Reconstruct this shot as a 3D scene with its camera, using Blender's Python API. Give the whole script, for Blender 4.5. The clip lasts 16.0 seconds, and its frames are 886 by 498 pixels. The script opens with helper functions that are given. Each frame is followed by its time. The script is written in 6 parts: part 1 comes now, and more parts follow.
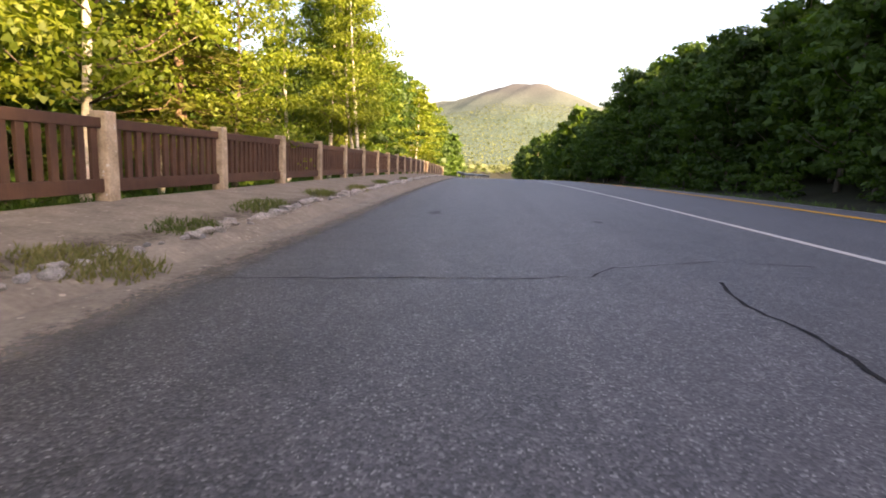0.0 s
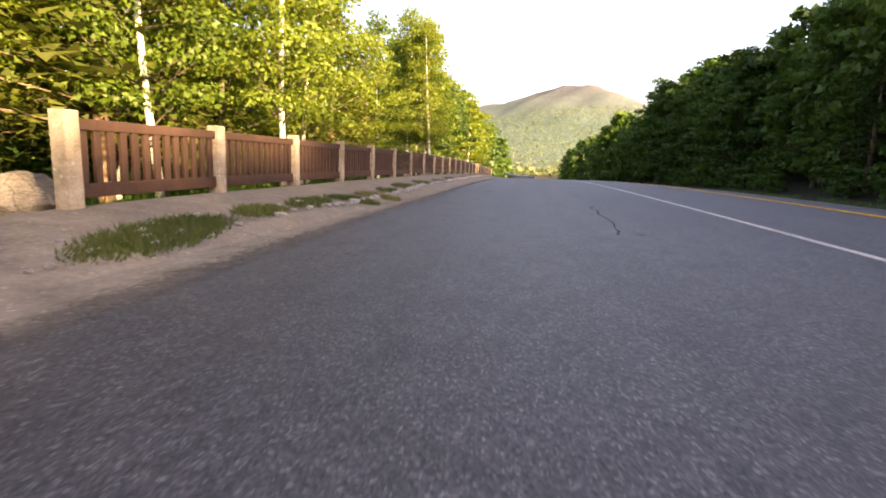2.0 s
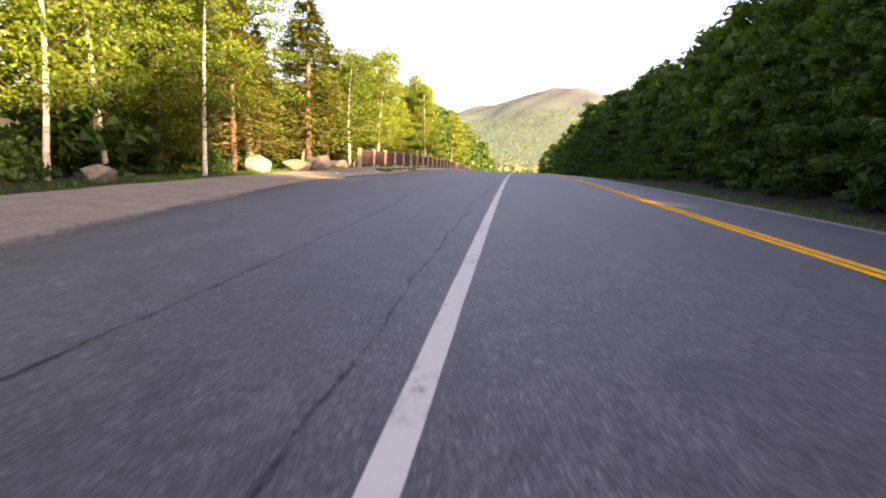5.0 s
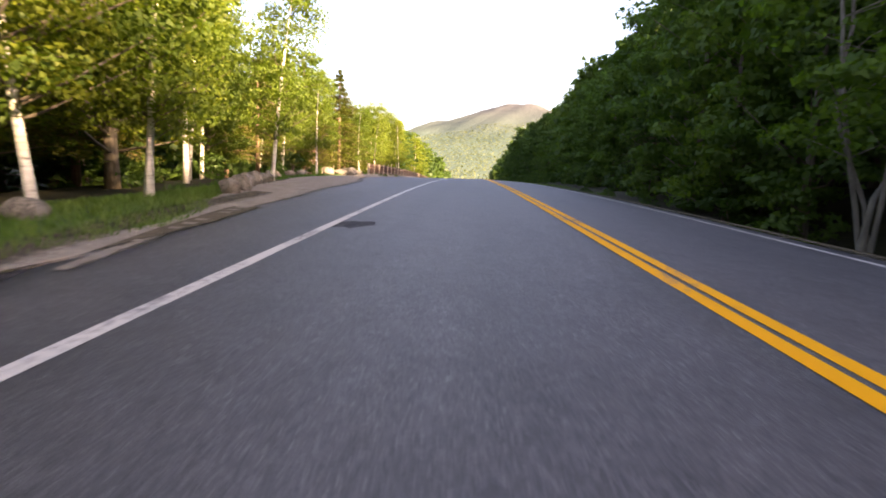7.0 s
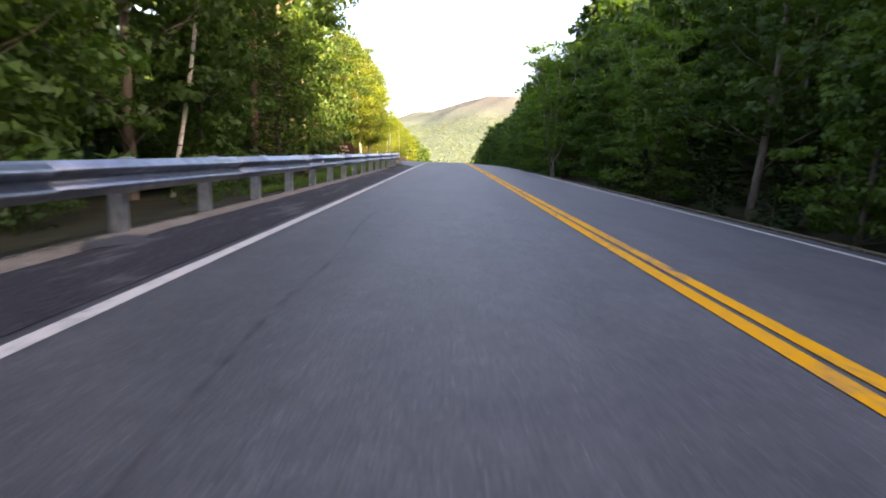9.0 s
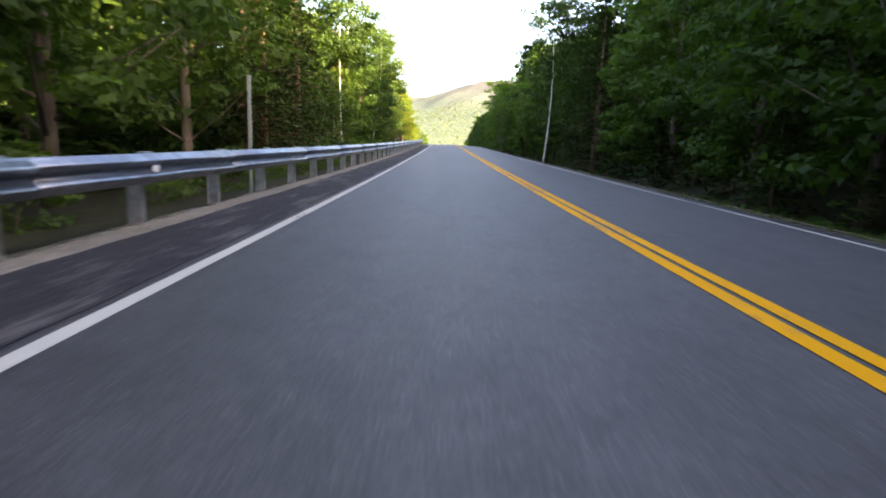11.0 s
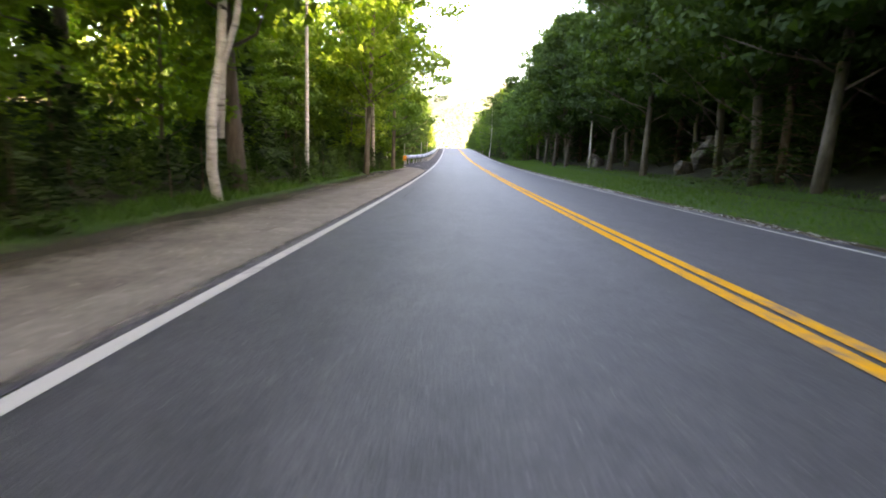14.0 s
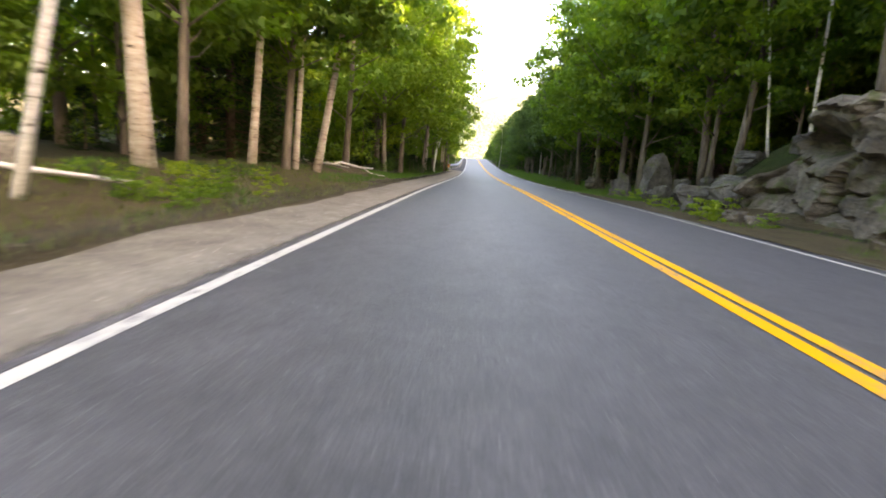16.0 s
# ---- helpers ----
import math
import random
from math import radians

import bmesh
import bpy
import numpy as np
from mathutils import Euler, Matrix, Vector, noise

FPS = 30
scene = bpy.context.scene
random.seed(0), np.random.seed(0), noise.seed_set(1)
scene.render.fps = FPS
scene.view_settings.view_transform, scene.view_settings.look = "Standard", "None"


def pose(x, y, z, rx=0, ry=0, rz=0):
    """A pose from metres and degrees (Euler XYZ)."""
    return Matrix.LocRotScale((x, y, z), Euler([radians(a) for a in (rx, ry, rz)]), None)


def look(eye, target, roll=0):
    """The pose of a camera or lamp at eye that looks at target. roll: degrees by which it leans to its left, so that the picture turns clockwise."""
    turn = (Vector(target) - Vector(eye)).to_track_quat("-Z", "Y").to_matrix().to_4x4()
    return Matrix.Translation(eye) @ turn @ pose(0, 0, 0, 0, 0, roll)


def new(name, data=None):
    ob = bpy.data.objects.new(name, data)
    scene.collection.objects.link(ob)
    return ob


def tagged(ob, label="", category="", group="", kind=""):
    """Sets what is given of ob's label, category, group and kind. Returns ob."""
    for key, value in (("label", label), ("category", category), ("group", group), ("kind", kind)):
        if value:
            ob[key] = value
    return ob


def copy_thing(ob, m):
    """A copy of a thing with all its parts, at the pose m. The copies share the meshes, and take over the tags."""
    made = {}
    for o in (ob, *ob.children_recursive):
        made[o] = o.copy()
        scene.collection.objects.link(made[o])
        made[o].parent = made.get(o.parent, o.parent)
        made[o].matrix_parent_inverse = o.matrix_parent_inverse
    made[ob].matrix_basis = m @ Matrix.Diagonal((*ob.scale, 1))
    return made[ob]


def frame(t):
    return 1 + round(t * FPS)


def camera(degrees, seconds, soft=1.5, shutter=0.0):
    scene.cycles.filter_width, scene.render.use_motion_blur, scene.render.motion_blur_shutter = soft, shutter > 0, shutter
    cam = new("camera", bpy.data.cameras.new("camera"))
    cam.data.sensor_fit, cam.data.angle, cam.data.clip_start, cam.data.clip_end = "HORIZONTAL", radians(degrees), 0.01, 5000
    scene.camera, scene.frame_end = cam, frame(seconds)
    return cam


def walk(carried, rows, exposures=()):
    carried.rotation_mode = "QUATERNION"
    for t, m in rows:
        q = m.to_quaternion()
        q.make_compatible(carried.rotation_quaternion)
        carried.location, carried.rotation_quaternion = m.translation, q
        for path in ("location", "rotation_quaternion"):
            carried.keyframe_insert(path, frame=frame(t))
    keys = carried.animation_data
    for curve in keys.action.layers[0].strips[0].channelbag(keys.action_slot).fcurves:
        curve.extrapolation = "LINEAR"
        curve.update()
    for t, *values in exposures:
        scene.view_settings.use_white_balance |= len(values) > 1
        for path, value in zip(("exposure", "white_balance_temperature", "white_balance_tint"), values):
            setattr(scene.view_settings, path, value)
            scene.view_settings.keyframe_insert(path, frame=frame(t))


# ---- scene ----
cam = camera(78.5, 16.0, soft=1.85, shutter=0.13)

# seconds, eye, heading to the left of +y, tilt up, lean (degrees)
PATH = [
    (0.0, 0.000, 0.000, 3.597, 3.42, -10.28, 2.53),
    (0.5, 0.057, -1.334, 3.621, 4.78, -10.34, 2.68),
    (1.0, 0.121, -3.086, 3.640, 6.70, -10.60, 2.57),
    (1.5, 0.223, -5.293, 3.677, 8.06, -10.41, 2.74),
    (2.0, 0.465, -8.019, 3.727, 8.47, -10.19, 2.24),
    (2.5, 0.880, -10.998, 3.764, 8.97, -10.28, 2.11),
    (3.0, 1.395, -14.634, 3.819, 9.30, -10.40, 2.48),
    (3.5, 2.162, -19.023, 3.883, 9.74, -9.75, 2.81),
    (4.0, 3.004, -23.722, 3.942, 9.53, -9.58, 2.95),
    (4.2, 3.339, -25.689, 3.966, 9.26, -9.76, 3.06),
    (4.9, 4.515, -33.009, 4.003, 7.74, -10.10, 2.71),
    (5.6, 5.518, -41.273, 4.008, 6.03, -9.99, 2.57),
    (6.3, 6.174, -50.369, 3.928, 4.50, -9.33, 2.53),
    (6.5, 6.300, -53.053, 3.888, 4.23, -8.95, 2.33),
    (7.0, 6.611, -59.763, 3.833, 3.11, -8.46, 2.44),
    (7.5, 6.789, -67.079, 3.753, 2.19, -9.05, 2.77),
    (8.0, 6.930, -74.757, 3.623, 1.91, -8.95, 2.59),
    (8.5, 7.095, -83.205, 3.530, 1.57, -9.20, 2.54),
    (9.0, 7.223, -92.187, 3.376, 1.13, -9.31, 2.91),
    (9.5, 7.358, -101.470, 3.280, 0.50, -8.87, 2.98),
    (9.7, 7.406, -105.237, 3.237, 0.34, -9.05, 2.78),
    (10.4, 7.585, -118.711, 3.099, 0.32, -10.09, 2.35),
    (11.1, 7.723, -132.776, 3.017, 0.74, -10.84, 2.45),
    (11.8, 7.752, -147.330, 3.018, 1.51, -10.65, 3.05),
    (12.0, 7.739, -151.534, 3.035, 1.80, -10.14, 3.23),
    (12.5, 7.748, -162.043, 3.084, 1.71, -10.59, 3.66),
    (13.0, 7.864, -172.457, 3.248, 1.58, -11.07, 2.60),
    (13.5, 7.969, -182.890, 3.426, 1.35, -10.79, 2.12),
    (14.0, 8.018, -193.273, 3.693, 1.14, -10.79, 1.78),
    (14.5, 8.134, -203.590, 3.972, 1.30, -11.16, 1.13),
    (15.0, 8.160, -214.299, 4.287, 1.73, -11.75, 1.08),
    (15.5, 8.122, -225.228, 4.539, 2.46, -10.55, 1.48),
    (16.0, 8.046, -236.225, 4.741, 2.82, -10.17, 4.17),
]


def aim(x, y, z, yaw, pitch, lean):
    a, b = radians(yaw), radians(pitch)
    way = Vector((-math.sin(a) * math.cos(b), math.cos(a) * math.cos(b), math.sin(b)))
    eye = Vector((x, y, z))
    return look(eye, eye + way * 10, lean)


walk(cam, [(row[0], aim(*row[1:])) for row in PATH], exposures=[(0.0, 3.05, 7600, 29), (4.2, 3.2, 7800, 31), (6.5, 3.22, 7350, 32), (9.0, 3.55, 7400, 27), (12.0, 4.35, 7350, 21), (13.0, 4.95, 7700, 23), (13.5, 4.93, 7900, 24), (14.0, 4.98, 8200, 25), (14.5, 5.2, 8500, 25), (15.5, 4.98, 8600, 23), (16.0, 4.92, 8600, 22)])

# ---- sky and sun ----
SUN_AZ, SUN_EL = radians(125), radians(22)   # azimuth clockwise from +y
world = bpy.data.worlds.new("sky")
scene.world = world
world.use_nodes = True
wn = world.node_tree
sky = wn.nodes.new("ShaderNodeTexSky")
sky.sky_type = "NISHITA"
sky.sun_disc = False
sky.sun_elevation, sky.sun_rotation = SUN_EL, SUN_AZ
sky.dust_density, sky.air_density, sky.ozone_density = 3.0, 1.0, 1.0
wn.nodes["Background"].inputs["Strength"].default_value = 0.08
wn.links.new(sky.outputs[0], wn.nodes["Background"].inputs["Color"])
sun = new("sun", bpy.data.lights.new("sun", "SUN"))
sun.data.energy, sun.data.angle, sun.data.color = 4.8, radians(2.0), (1.0, 0.82, 0.46)
sd = Vector((math.sin(SUN_AZ) * math.cos(SUN_EL), math.cos(SUN_AZ) * math.cos(SUN_EL), math.sin(SUN_EL)))
sun.matrix_world = look(sd * 200, (0, 0, 0))

# ---- materials ----


class Mat:
    """A small node builder."""

    def __init__(self, name):
        self.m = bpy.data.materials.new(name)
        self.m.use_nodes = True
        self.t = self.m.node_tree
        self.n = self.t.nodes
        self.b = self.n["Principled BSDF"]
        tc = self.n.new("ShaderNodeTexCoord")
        self.obj = tc.outputs["Object"]
        self.geo = self.n.new("ShaderNodeNewGeometry")
        self.pos = self.geo.outputs["Position"]

    def link(self, a, b):
        self.t.links.new(a, b)

    def noise(self, scale, detail=4.0, rough=0.55, vec=None, out="Fac", stretch=None):
        v = vec or self.pos
        if stretch:
            mp = self.n.new("ShaderNodeMapping")
            mp.inputs["Scale"].default_value = stretch
            self.link(v, mp.inputs["Vector"])
            v = mp.outputs[0]
        x = self.n.new("ShaderNodeTexNoise")
        x.inputs["Scale"].default_value, x.inputs["Detail"].default_value, x.inputs["Roughness"].default_value = scale, detail, rough
        self.link(v, x.inputs["Vector"])
        return x.outputs[out]

    def voronoi(self, scale, feature="F1", out="Distance", vec=None):
        x = self.n.new("ShaderNodeTexVoronoi")
        x.feature = feature
        x.inputs["Scale"].default_value = scale
        self.link(vec or self.pos, x.inputs["Vector"])
        return x.outputs[out]

    def ramp(self, fac, stops):
        x = self.n.new("ShaderNodeValToRGB")
        while len(x.color_ramp.elements) < len(stops):
            x.color_ramp.elements.new(0.5)
        for e, (p, c) in zip(x.color_ramp.elements, stops):
            e.position = p
            e.color = (*c, 1) if len(c) == 3 else (c[0], c[0], c[0], 1)
        self.link(fac, x.inputs[0])
        return x.outputs[0]

    def mix(self, fac, a, b, mode="MIX"):
        x = self.n.new("ShaderNodeMix")
        x.data_type, x.blend_type = "RGBA", mode
        for val, sock in ((fac, x.inputs[0]), (a, x.inputs[6]), (b, x.inputs[7])):
            if isinstance(val, (int, float)):
                sock.default_value = val
            elif isinstance(val, tuple):
                sock.default_value = (*val, 1)
            else:
                self.link(val, sock)
        return x.outputs[2]

    def bump(self, height, strength=0.5, dist=0.01):
        x = self.n.new("ShaderNodeBump")
        x.inputs["Strength"].default_value, x.inputs["Distance"].default_value = strength, dist
        self.link(height, x.inputs["Height"])
        self.link(x.outputs[0], self.b.inputs["Normal"])

    def done(self, color=None, rough=0.8, metal=0.0, spec=0.4):
        if color is not None:
            if isinstance(color, tuple):
                self.b.inputs["Base Color"].default_value = (*color, 1)
            else:
                self.link(color, self.b.inputs["Base Color"])
        if isinstance(rough, (int, float)):
            self.b.inputs["Roughness"].default_value = rough
        else:
            self.link(rough, self.b.inputs["Roughness"])
        self.b.inputs["Metallic"].default_value = metal
        self.b.inputs["Specular IOR Level"].default_value = spec
        return self.m


def asphalt(name, base, speck, patchy=0.25, rough=0.7, gloss=0.4, coarse=False):
    m = Mat(name)
    grains = m.voronoi(78, out="Color")
    big = m.noise(0.35, 5, 0.6, stretch=(1, 0.25, 1))
    wheel = m.noise(0.9, 3, 0.5, stretch=(1.4, 0.05, 1))
    c = m.ramp(grains, [(0.0, tuple(base * k for k in (0.55, 0.52, 0.55))), (0.5, tuple(base * k for k in (0.96, 0.9, 0.945))), (0.82, tuple(base * k for k in (1.3, 1.23, 1.28))), (0.98, tuple(base * k for k in (2.0, 1.9, 1.95)))])
    fleck = m.ramp(m.voronoi(64, out="Color"), [(0.86, (0.0,)), (0.92, (1.0,))])
    core = m.ramp(m.voronoi(64), [(0.22, (0.85,)), (0.42, (0.0,))])
    c = m.mix(m.mix(1.0, fleck, core, "MULTIPLY"), c, (speck * 1.4, speck * 1.35, speck * 1.33))
    if coarse:
        # the old open-grained surfacing beside the lay-by
        sep = m.n.new("ShaderNodeSeparateXYZ")
        m.link(m.pos, sep.inputs[0])
        mr = m.n.new("ShaderNodeMapRange")
        mr.inputs["From Min"].default_value, mr.inputs["From Max"].default_value = -75, -40
        m.link(sep.outputs[1], mr.inputs["Value"])
        old = m.ramp(grains, [(0.0, tuple(base * k for k in (0.2, 0.19, 0.205))), (0.5, tuple(base * k for k in (0.8, 0.76, 0.8))), (0.8, tuple(base * k for k in (1.45, 1.38, 1.43))), (0.97, (speck, speck * 0.96, speck * 0.95))])
        chips = m.ramp(m.voronoi(82, out="Color"), [(0.78, (0.0,)), (0.84, (1.0,))])
        heart = m.ramp(m.voronoi(82), [(0.22, (0.9,)), (0.42, (0.0,))])
        old = m.mix(m.mix(1.0, chips, heart, "MULTIPLY"), old, (speck * 1.6, speck * 1.54, speck * 1.5))
        c = m.mix(mr.outputs[0], c, old)
    blot = m.noise(3.2, 6, 0.7, stretch=(1, 0.7, 1))
    c = m.mix(1.0, c, m.ramp(blot, [(0.3, (0.72,)), (0.5, (1.0,)), (0.7, (1.18,))]), "MULTIPLY")
    mottle = m.noise(11, 4, 0.6)
    c = m.mix(1.0, c, m.ramp(mottle, [(0.3, (0.82,)), (0.7, (1.14,))]), "MULTIPLY")
    c = m.mix(1.0, c, m.ramp(big, [(0.3, (1 - patchy,)), (0.7, (1 + patchy * 0.4,))]), "MULTIPLY")
    c = m.mix(1.0, c, m.ramp(wheel, [(0.35, (0.82,)), (0.62, (1.05,))]), "MULTIPLY")
    m.bump(m.voronoi(78), 0.5, 0.005)
    return m.done(c, rough, 0, gloss)


ASPHALT = asphalt("worn asphalt", 0.063, 0.22, 0.25, 0.62, 0.5, coarse=True)
DUST = asphalt("dusty asphalt margin", 0.115, 0.30, 0.5, 0.9, 0.2)


def worn_shoulder(name):
    m = Mat(name)
    g = m.ramp(m.voronoi(80, out="Color"), [(0.0, (0.014, 0.013, 0.015)), (0.6, (0.026, 0.024, 0.028)), (0.95, (0.07, 0.068, 0.068))])
    a = m.noise(0.8, 6, 0.7, stretch=(1.6, 0.5, 1))
    b = m.noise(4.0, 6, 0.75, stretch=(1.3, 0.22, 1))
    pale = m.ramp(m.mix(0.55, a, b), [(0.51, (0.0,)), (0.61, (0.85,))])
    c = m.mix(pale, g, (0.10, 0.092, 0.09))
    m.bump(b, 0.4, 0.006)
    return m.done(c, 0.85, 0, 0.12)


def paint(name, col, worn):
    m = Mat(name)
    wear = m.noise(14, 6, 0.7)
    big = m.noise(1.6, 4, 0.6, stretch=(1, 0.4, 1))
    f = m.ramp(m.mix(0.5, wear, big), [(worn, (0.0,)), (worn + 0.13, (1.0,))])
    c = m.mix(f, (0.13, 0.125, 0.13), col)
    m.bump(wear, 0.3, 0.003)
    return m.done(c, 0.85, 0, 0.15)


NEW_ASPHALT = worn_shoulder("dark patched asphalt")
WHITE_PAINT = paint("worn white road paint", (0.46, 0.435, 0.39), 0.34)
SPRAY = paint("thin white spray paint", (0.42, 0.42, 0.40), 0.40)
YELLOW_PAINT = paint("worn yellow road paint", (0.73, 0.325, 0.003), 0.345)


def earth(name, a, b, c, scale=3.0, bump=0.03, fade=False):
    m = Mat(name)
    n1 = m.noise(scale, 8, 0.65)
    n2 = m.noise(scale * 9, 5, 0.6)
    col = m.ramp(n1, [(0.3, a), (0.55, b), (0.75, c)])
    col = m.mix(1.0, col, m.ramp(n2, [(0.25, (0.7,)), (0.7, (1.15,))]), "MULTIPLY")
    pale = m.ramp(m.voronoi(38, out="Color"), [(0.88, (0.0,)), (0.93, (0.7,))])
    col = m.mix(pale, col, tuple(min(v * 1.6, 0.5) for v in c))
    m.bump(m.mix(0.6, n1, n2), 0.8, bump)
    if fade:
        at = m.n.new("ShaderNodeAttribute")
        at.attribute_name = "cover"
        k = m.mix(0.5, at.outputs["Fac"], m.mix(0.5, m.noise(5.0, 6, 0.7), m.noise(28.0, 4, 0.7)))
        m.link(m.ramp(k, [(0.44, (0.0,)), (0.62, (1.0,))]), m.b.inputs["Alpha"])
    return m.done(col, 0.95, 0, 0.15)


FOREST_FLOOR = earth("forest floor litter", (0.014, 0.014, 0.007), (0.026, 0.025, 0.011), (0.042, 0.038, 0.018), 1.2, 0.06)
SAND_TONES = (0.148, 0.125, 0.099), (0.206, 0.177, 0.142), (0.26, 0.228, 0.186)
SAND = earth("sandy dirt", *SAND_TONES, 2.2, 0.02)
DIRT = earth("trodden brown dirt", (0.127, 0.105, 0.082), (0.185, 0.156, 0.124), (0.24, 0.207, 0.166), 1.6, 0.025)
THIN_SAND = earth("thin blown sand", *SAND_TONES, 2.2, 0.02, fade=True)
MOSSY = earth("dry grassy soil", (0.09, 0.065, 0.04), (0.15, 0.115, 0.075), (0.10, 0.10, 0.04), 1.8, 0.04)
LITTER = earth("leaf litter and dry moss", (0.036, 0.026, 0.012), (0.062, 0.045, 0.022), (0.05, 0.056, 0.018), 1.5, 0.05)
TURF = earth("low green turf", (0.018, 0.046, 0.008), (0.034, 0.075, 0.012), (0.06, 0.09, 0.02), 3.0, 0.04)
THIN_TAR = earth("faint tar stain", (0.03, 0.029, 0.032), (0.04, 0.039, 0.043), (0.05, 0.049, 0.052), 5.0, 0.004, fade=True)
THIN_MOSS = earth("patchy bank moss", (0.02, 0.032, 0.009), (0.04, 0.06, 0.014), (0.07, 0.085, 0.022), 3.0, 0.03, fade=True)
THIN_SOIL = earth("patchy dark soil", (0.05, 0.04, 0.024), (0.085, 0.068, 0.042), (0.10, 0.09, 0.045), 4.0, 0.03, fade=True)


def rock_mat(name, a, b, c, moss=0.0):
    m = Mat(name)
    n1 = m.noise(1.7, 8, 0.65, vec=m.obj)
    n2 = m.noise(22, 5, 0.6, vec=m.obj)
    vein = m.noise(3.0, 6, 0.7, vec=m.obj, stretch=(1, 1, 4))
    col = m.ramp(n1, [(0.3, a), (0.52, b), (0.72, c)])
    col = m.mix(1.0, col, m.ramp(n2, [(0.3, (0.65,)), (0.65, (1.15,))]), "MULTIPLY")
    col = m.mix(1.0, col, m.ramp(vein, [(0.38, (0.55,)), (0.5, (1.0,))]), "MULTIPLY")
    bent = m.n.new("ShaderNodeVectorMath")
    bent.operation = "MULTIPLY_ADD"
    m.link(m.noise(2.0, 4, 0.6, vec=m.obj, out="Color"), bent.inputs[0])
    bent.inputs[1].default_value = (0.5, 0.5, 0.5)
    m.link(m.obj, bent.inputs[2])
    split = m.voronoi(1.7, "DISTANCE_TO_EDGE", vec=bent.outputs[0])
    col = m.mix(1.0, col, m.ramp(split, [(0.0, (0.45,)), (0.03, (1.0,))]), "MULTIPLY")
    if moss:
        col = m.mix(m.ramp(m.noise(2.4, 5, 0.6), [(0.56, (0.0,)), (0.66, (moss,))]), col, (0.06, 0.075, 0.02))
    m.bump(m.mix(0.45, n2, vein), 0.9, 0.03)
    return m.done(col, 0.88, 0, 0.3)


GRANITE = rock_mat("pale granite", (0.12, 0.105, 0.085), (0.21, 0.185, 0.15), (0.29, 0.255, 0.21))
LEDGE = rock_mat("weathered ledge rock", (0.055, 0.043, 0.031), (0.118, 0.096, 0.072), (0.215, 0.183, 0.143), 0.85)
GREY_ROCK = rock_mat("grey lichened rock", (0.05, 0.046, 0.038), (0.098, 0.091, 0.077), (0.19, 0.178, 0.153), 0.7)
PEBBLE = rock_mat("grey kerb stone", (0.28, 0.27, 0.26), (0.42, 0.40, 0.38), (0.55, 0.53, 0.50))


def wood_mat(name, a, b, stretch=(30, 30, 1.2), rough=0.7):
    m = Mat(name)
    n1 = m.noise(1.0, 6, 0.6, vec=m.pos, stretch=stretch)
    n2 = m.noise(3.0, 5, 0.6)
    col = m.mix(n1, a, b)
    col = m.mix(1.0, col, m.ramp(n2, [(0.3, (0.72,)), (0.7, (1.12,))]), "MULTIPLY")
    m.bump(n1, 0.35, 0.006)
    return m.done(col, rough, 0, 0.3)


FENCE_BROWN = wood_mat("brown stained fence wood", (0.046, 0.025, 0.017), (0.08, 0.042, 0.027), (25, 25, 3))
POST_STONE = earth("pale concrete fence post", (0.20, 0.17, 0.12), (0.36, 0.30, 0.225), (0.45, 0.385, 0.30), 4.0, 0.006)
SIGN_BROWN = wood_mat("dark brown sign wood", (0.035, 0.018, 0.014), (0.06, 0.03, 0.024), (2, 25, 25))


def bark_mat(name, a, b, birch=False):
    m = Mat(name)
    if birch:
        n1 = m.noise(1.0, 5, 0.65, stretch=(3.0, 3.0, 14))
        n2 = m.noise(2.2, 4, 0.6)
        col = m.ramp(n1, [(0.33, (0.03, 0.025, 0.02)), (0.41, a), (0.65, b)])
        col = m.mix(1.0, col, m.ramp(n2, [(0.3, (0.7,)), (0.65, (1.08,))]), "MULTIPLY")
    else:
        n1 = m.noise(1.0, 6, 0.65, stretch=(26, 26, 3))
        col = m.ramp(n1, [(0.3, a), (0.7, b)])
        col = m.mix(1.0, col, m.ramp(m.noise(1.5, 4, 0.6), [(0.3, (0.6,)), (0.7, (1.2,))]), "MULTIPLY")
    m.bump(n1, 0.7, 0.02)
    return m.done(col, 0.9, 0, 0.2)


BIRCH_BARK = bark_mat("white birch bark", (0.50, 0.46, 0.39), (0.70, 0.66, 0.59), True)
OLD_BIRCH = bark_mat("tan peeling birch bark", (0.34, 0.275, 0.215), (0.50, 0.435, 0.36), True)
PALE_BARK = bark_mat("smooth pale grey bark", (0.13, 0.115, 0.09), (0.235, 0.21, 0.17))
TWIG = bark_mat("dark brown twig bark", (0.06, 0.045, 0.035), (0.14, 0.11, 0.085))
GREY_BARK = bark_mat("grey-brown bark", (0.09, 0.07, 0.05), (0.20, 0.165, 0.13))
PINE_BARK = bark_mat("reddish conifer bark", (0.10, 0.06, 0.04), (0.24, 0.16, 0.11))


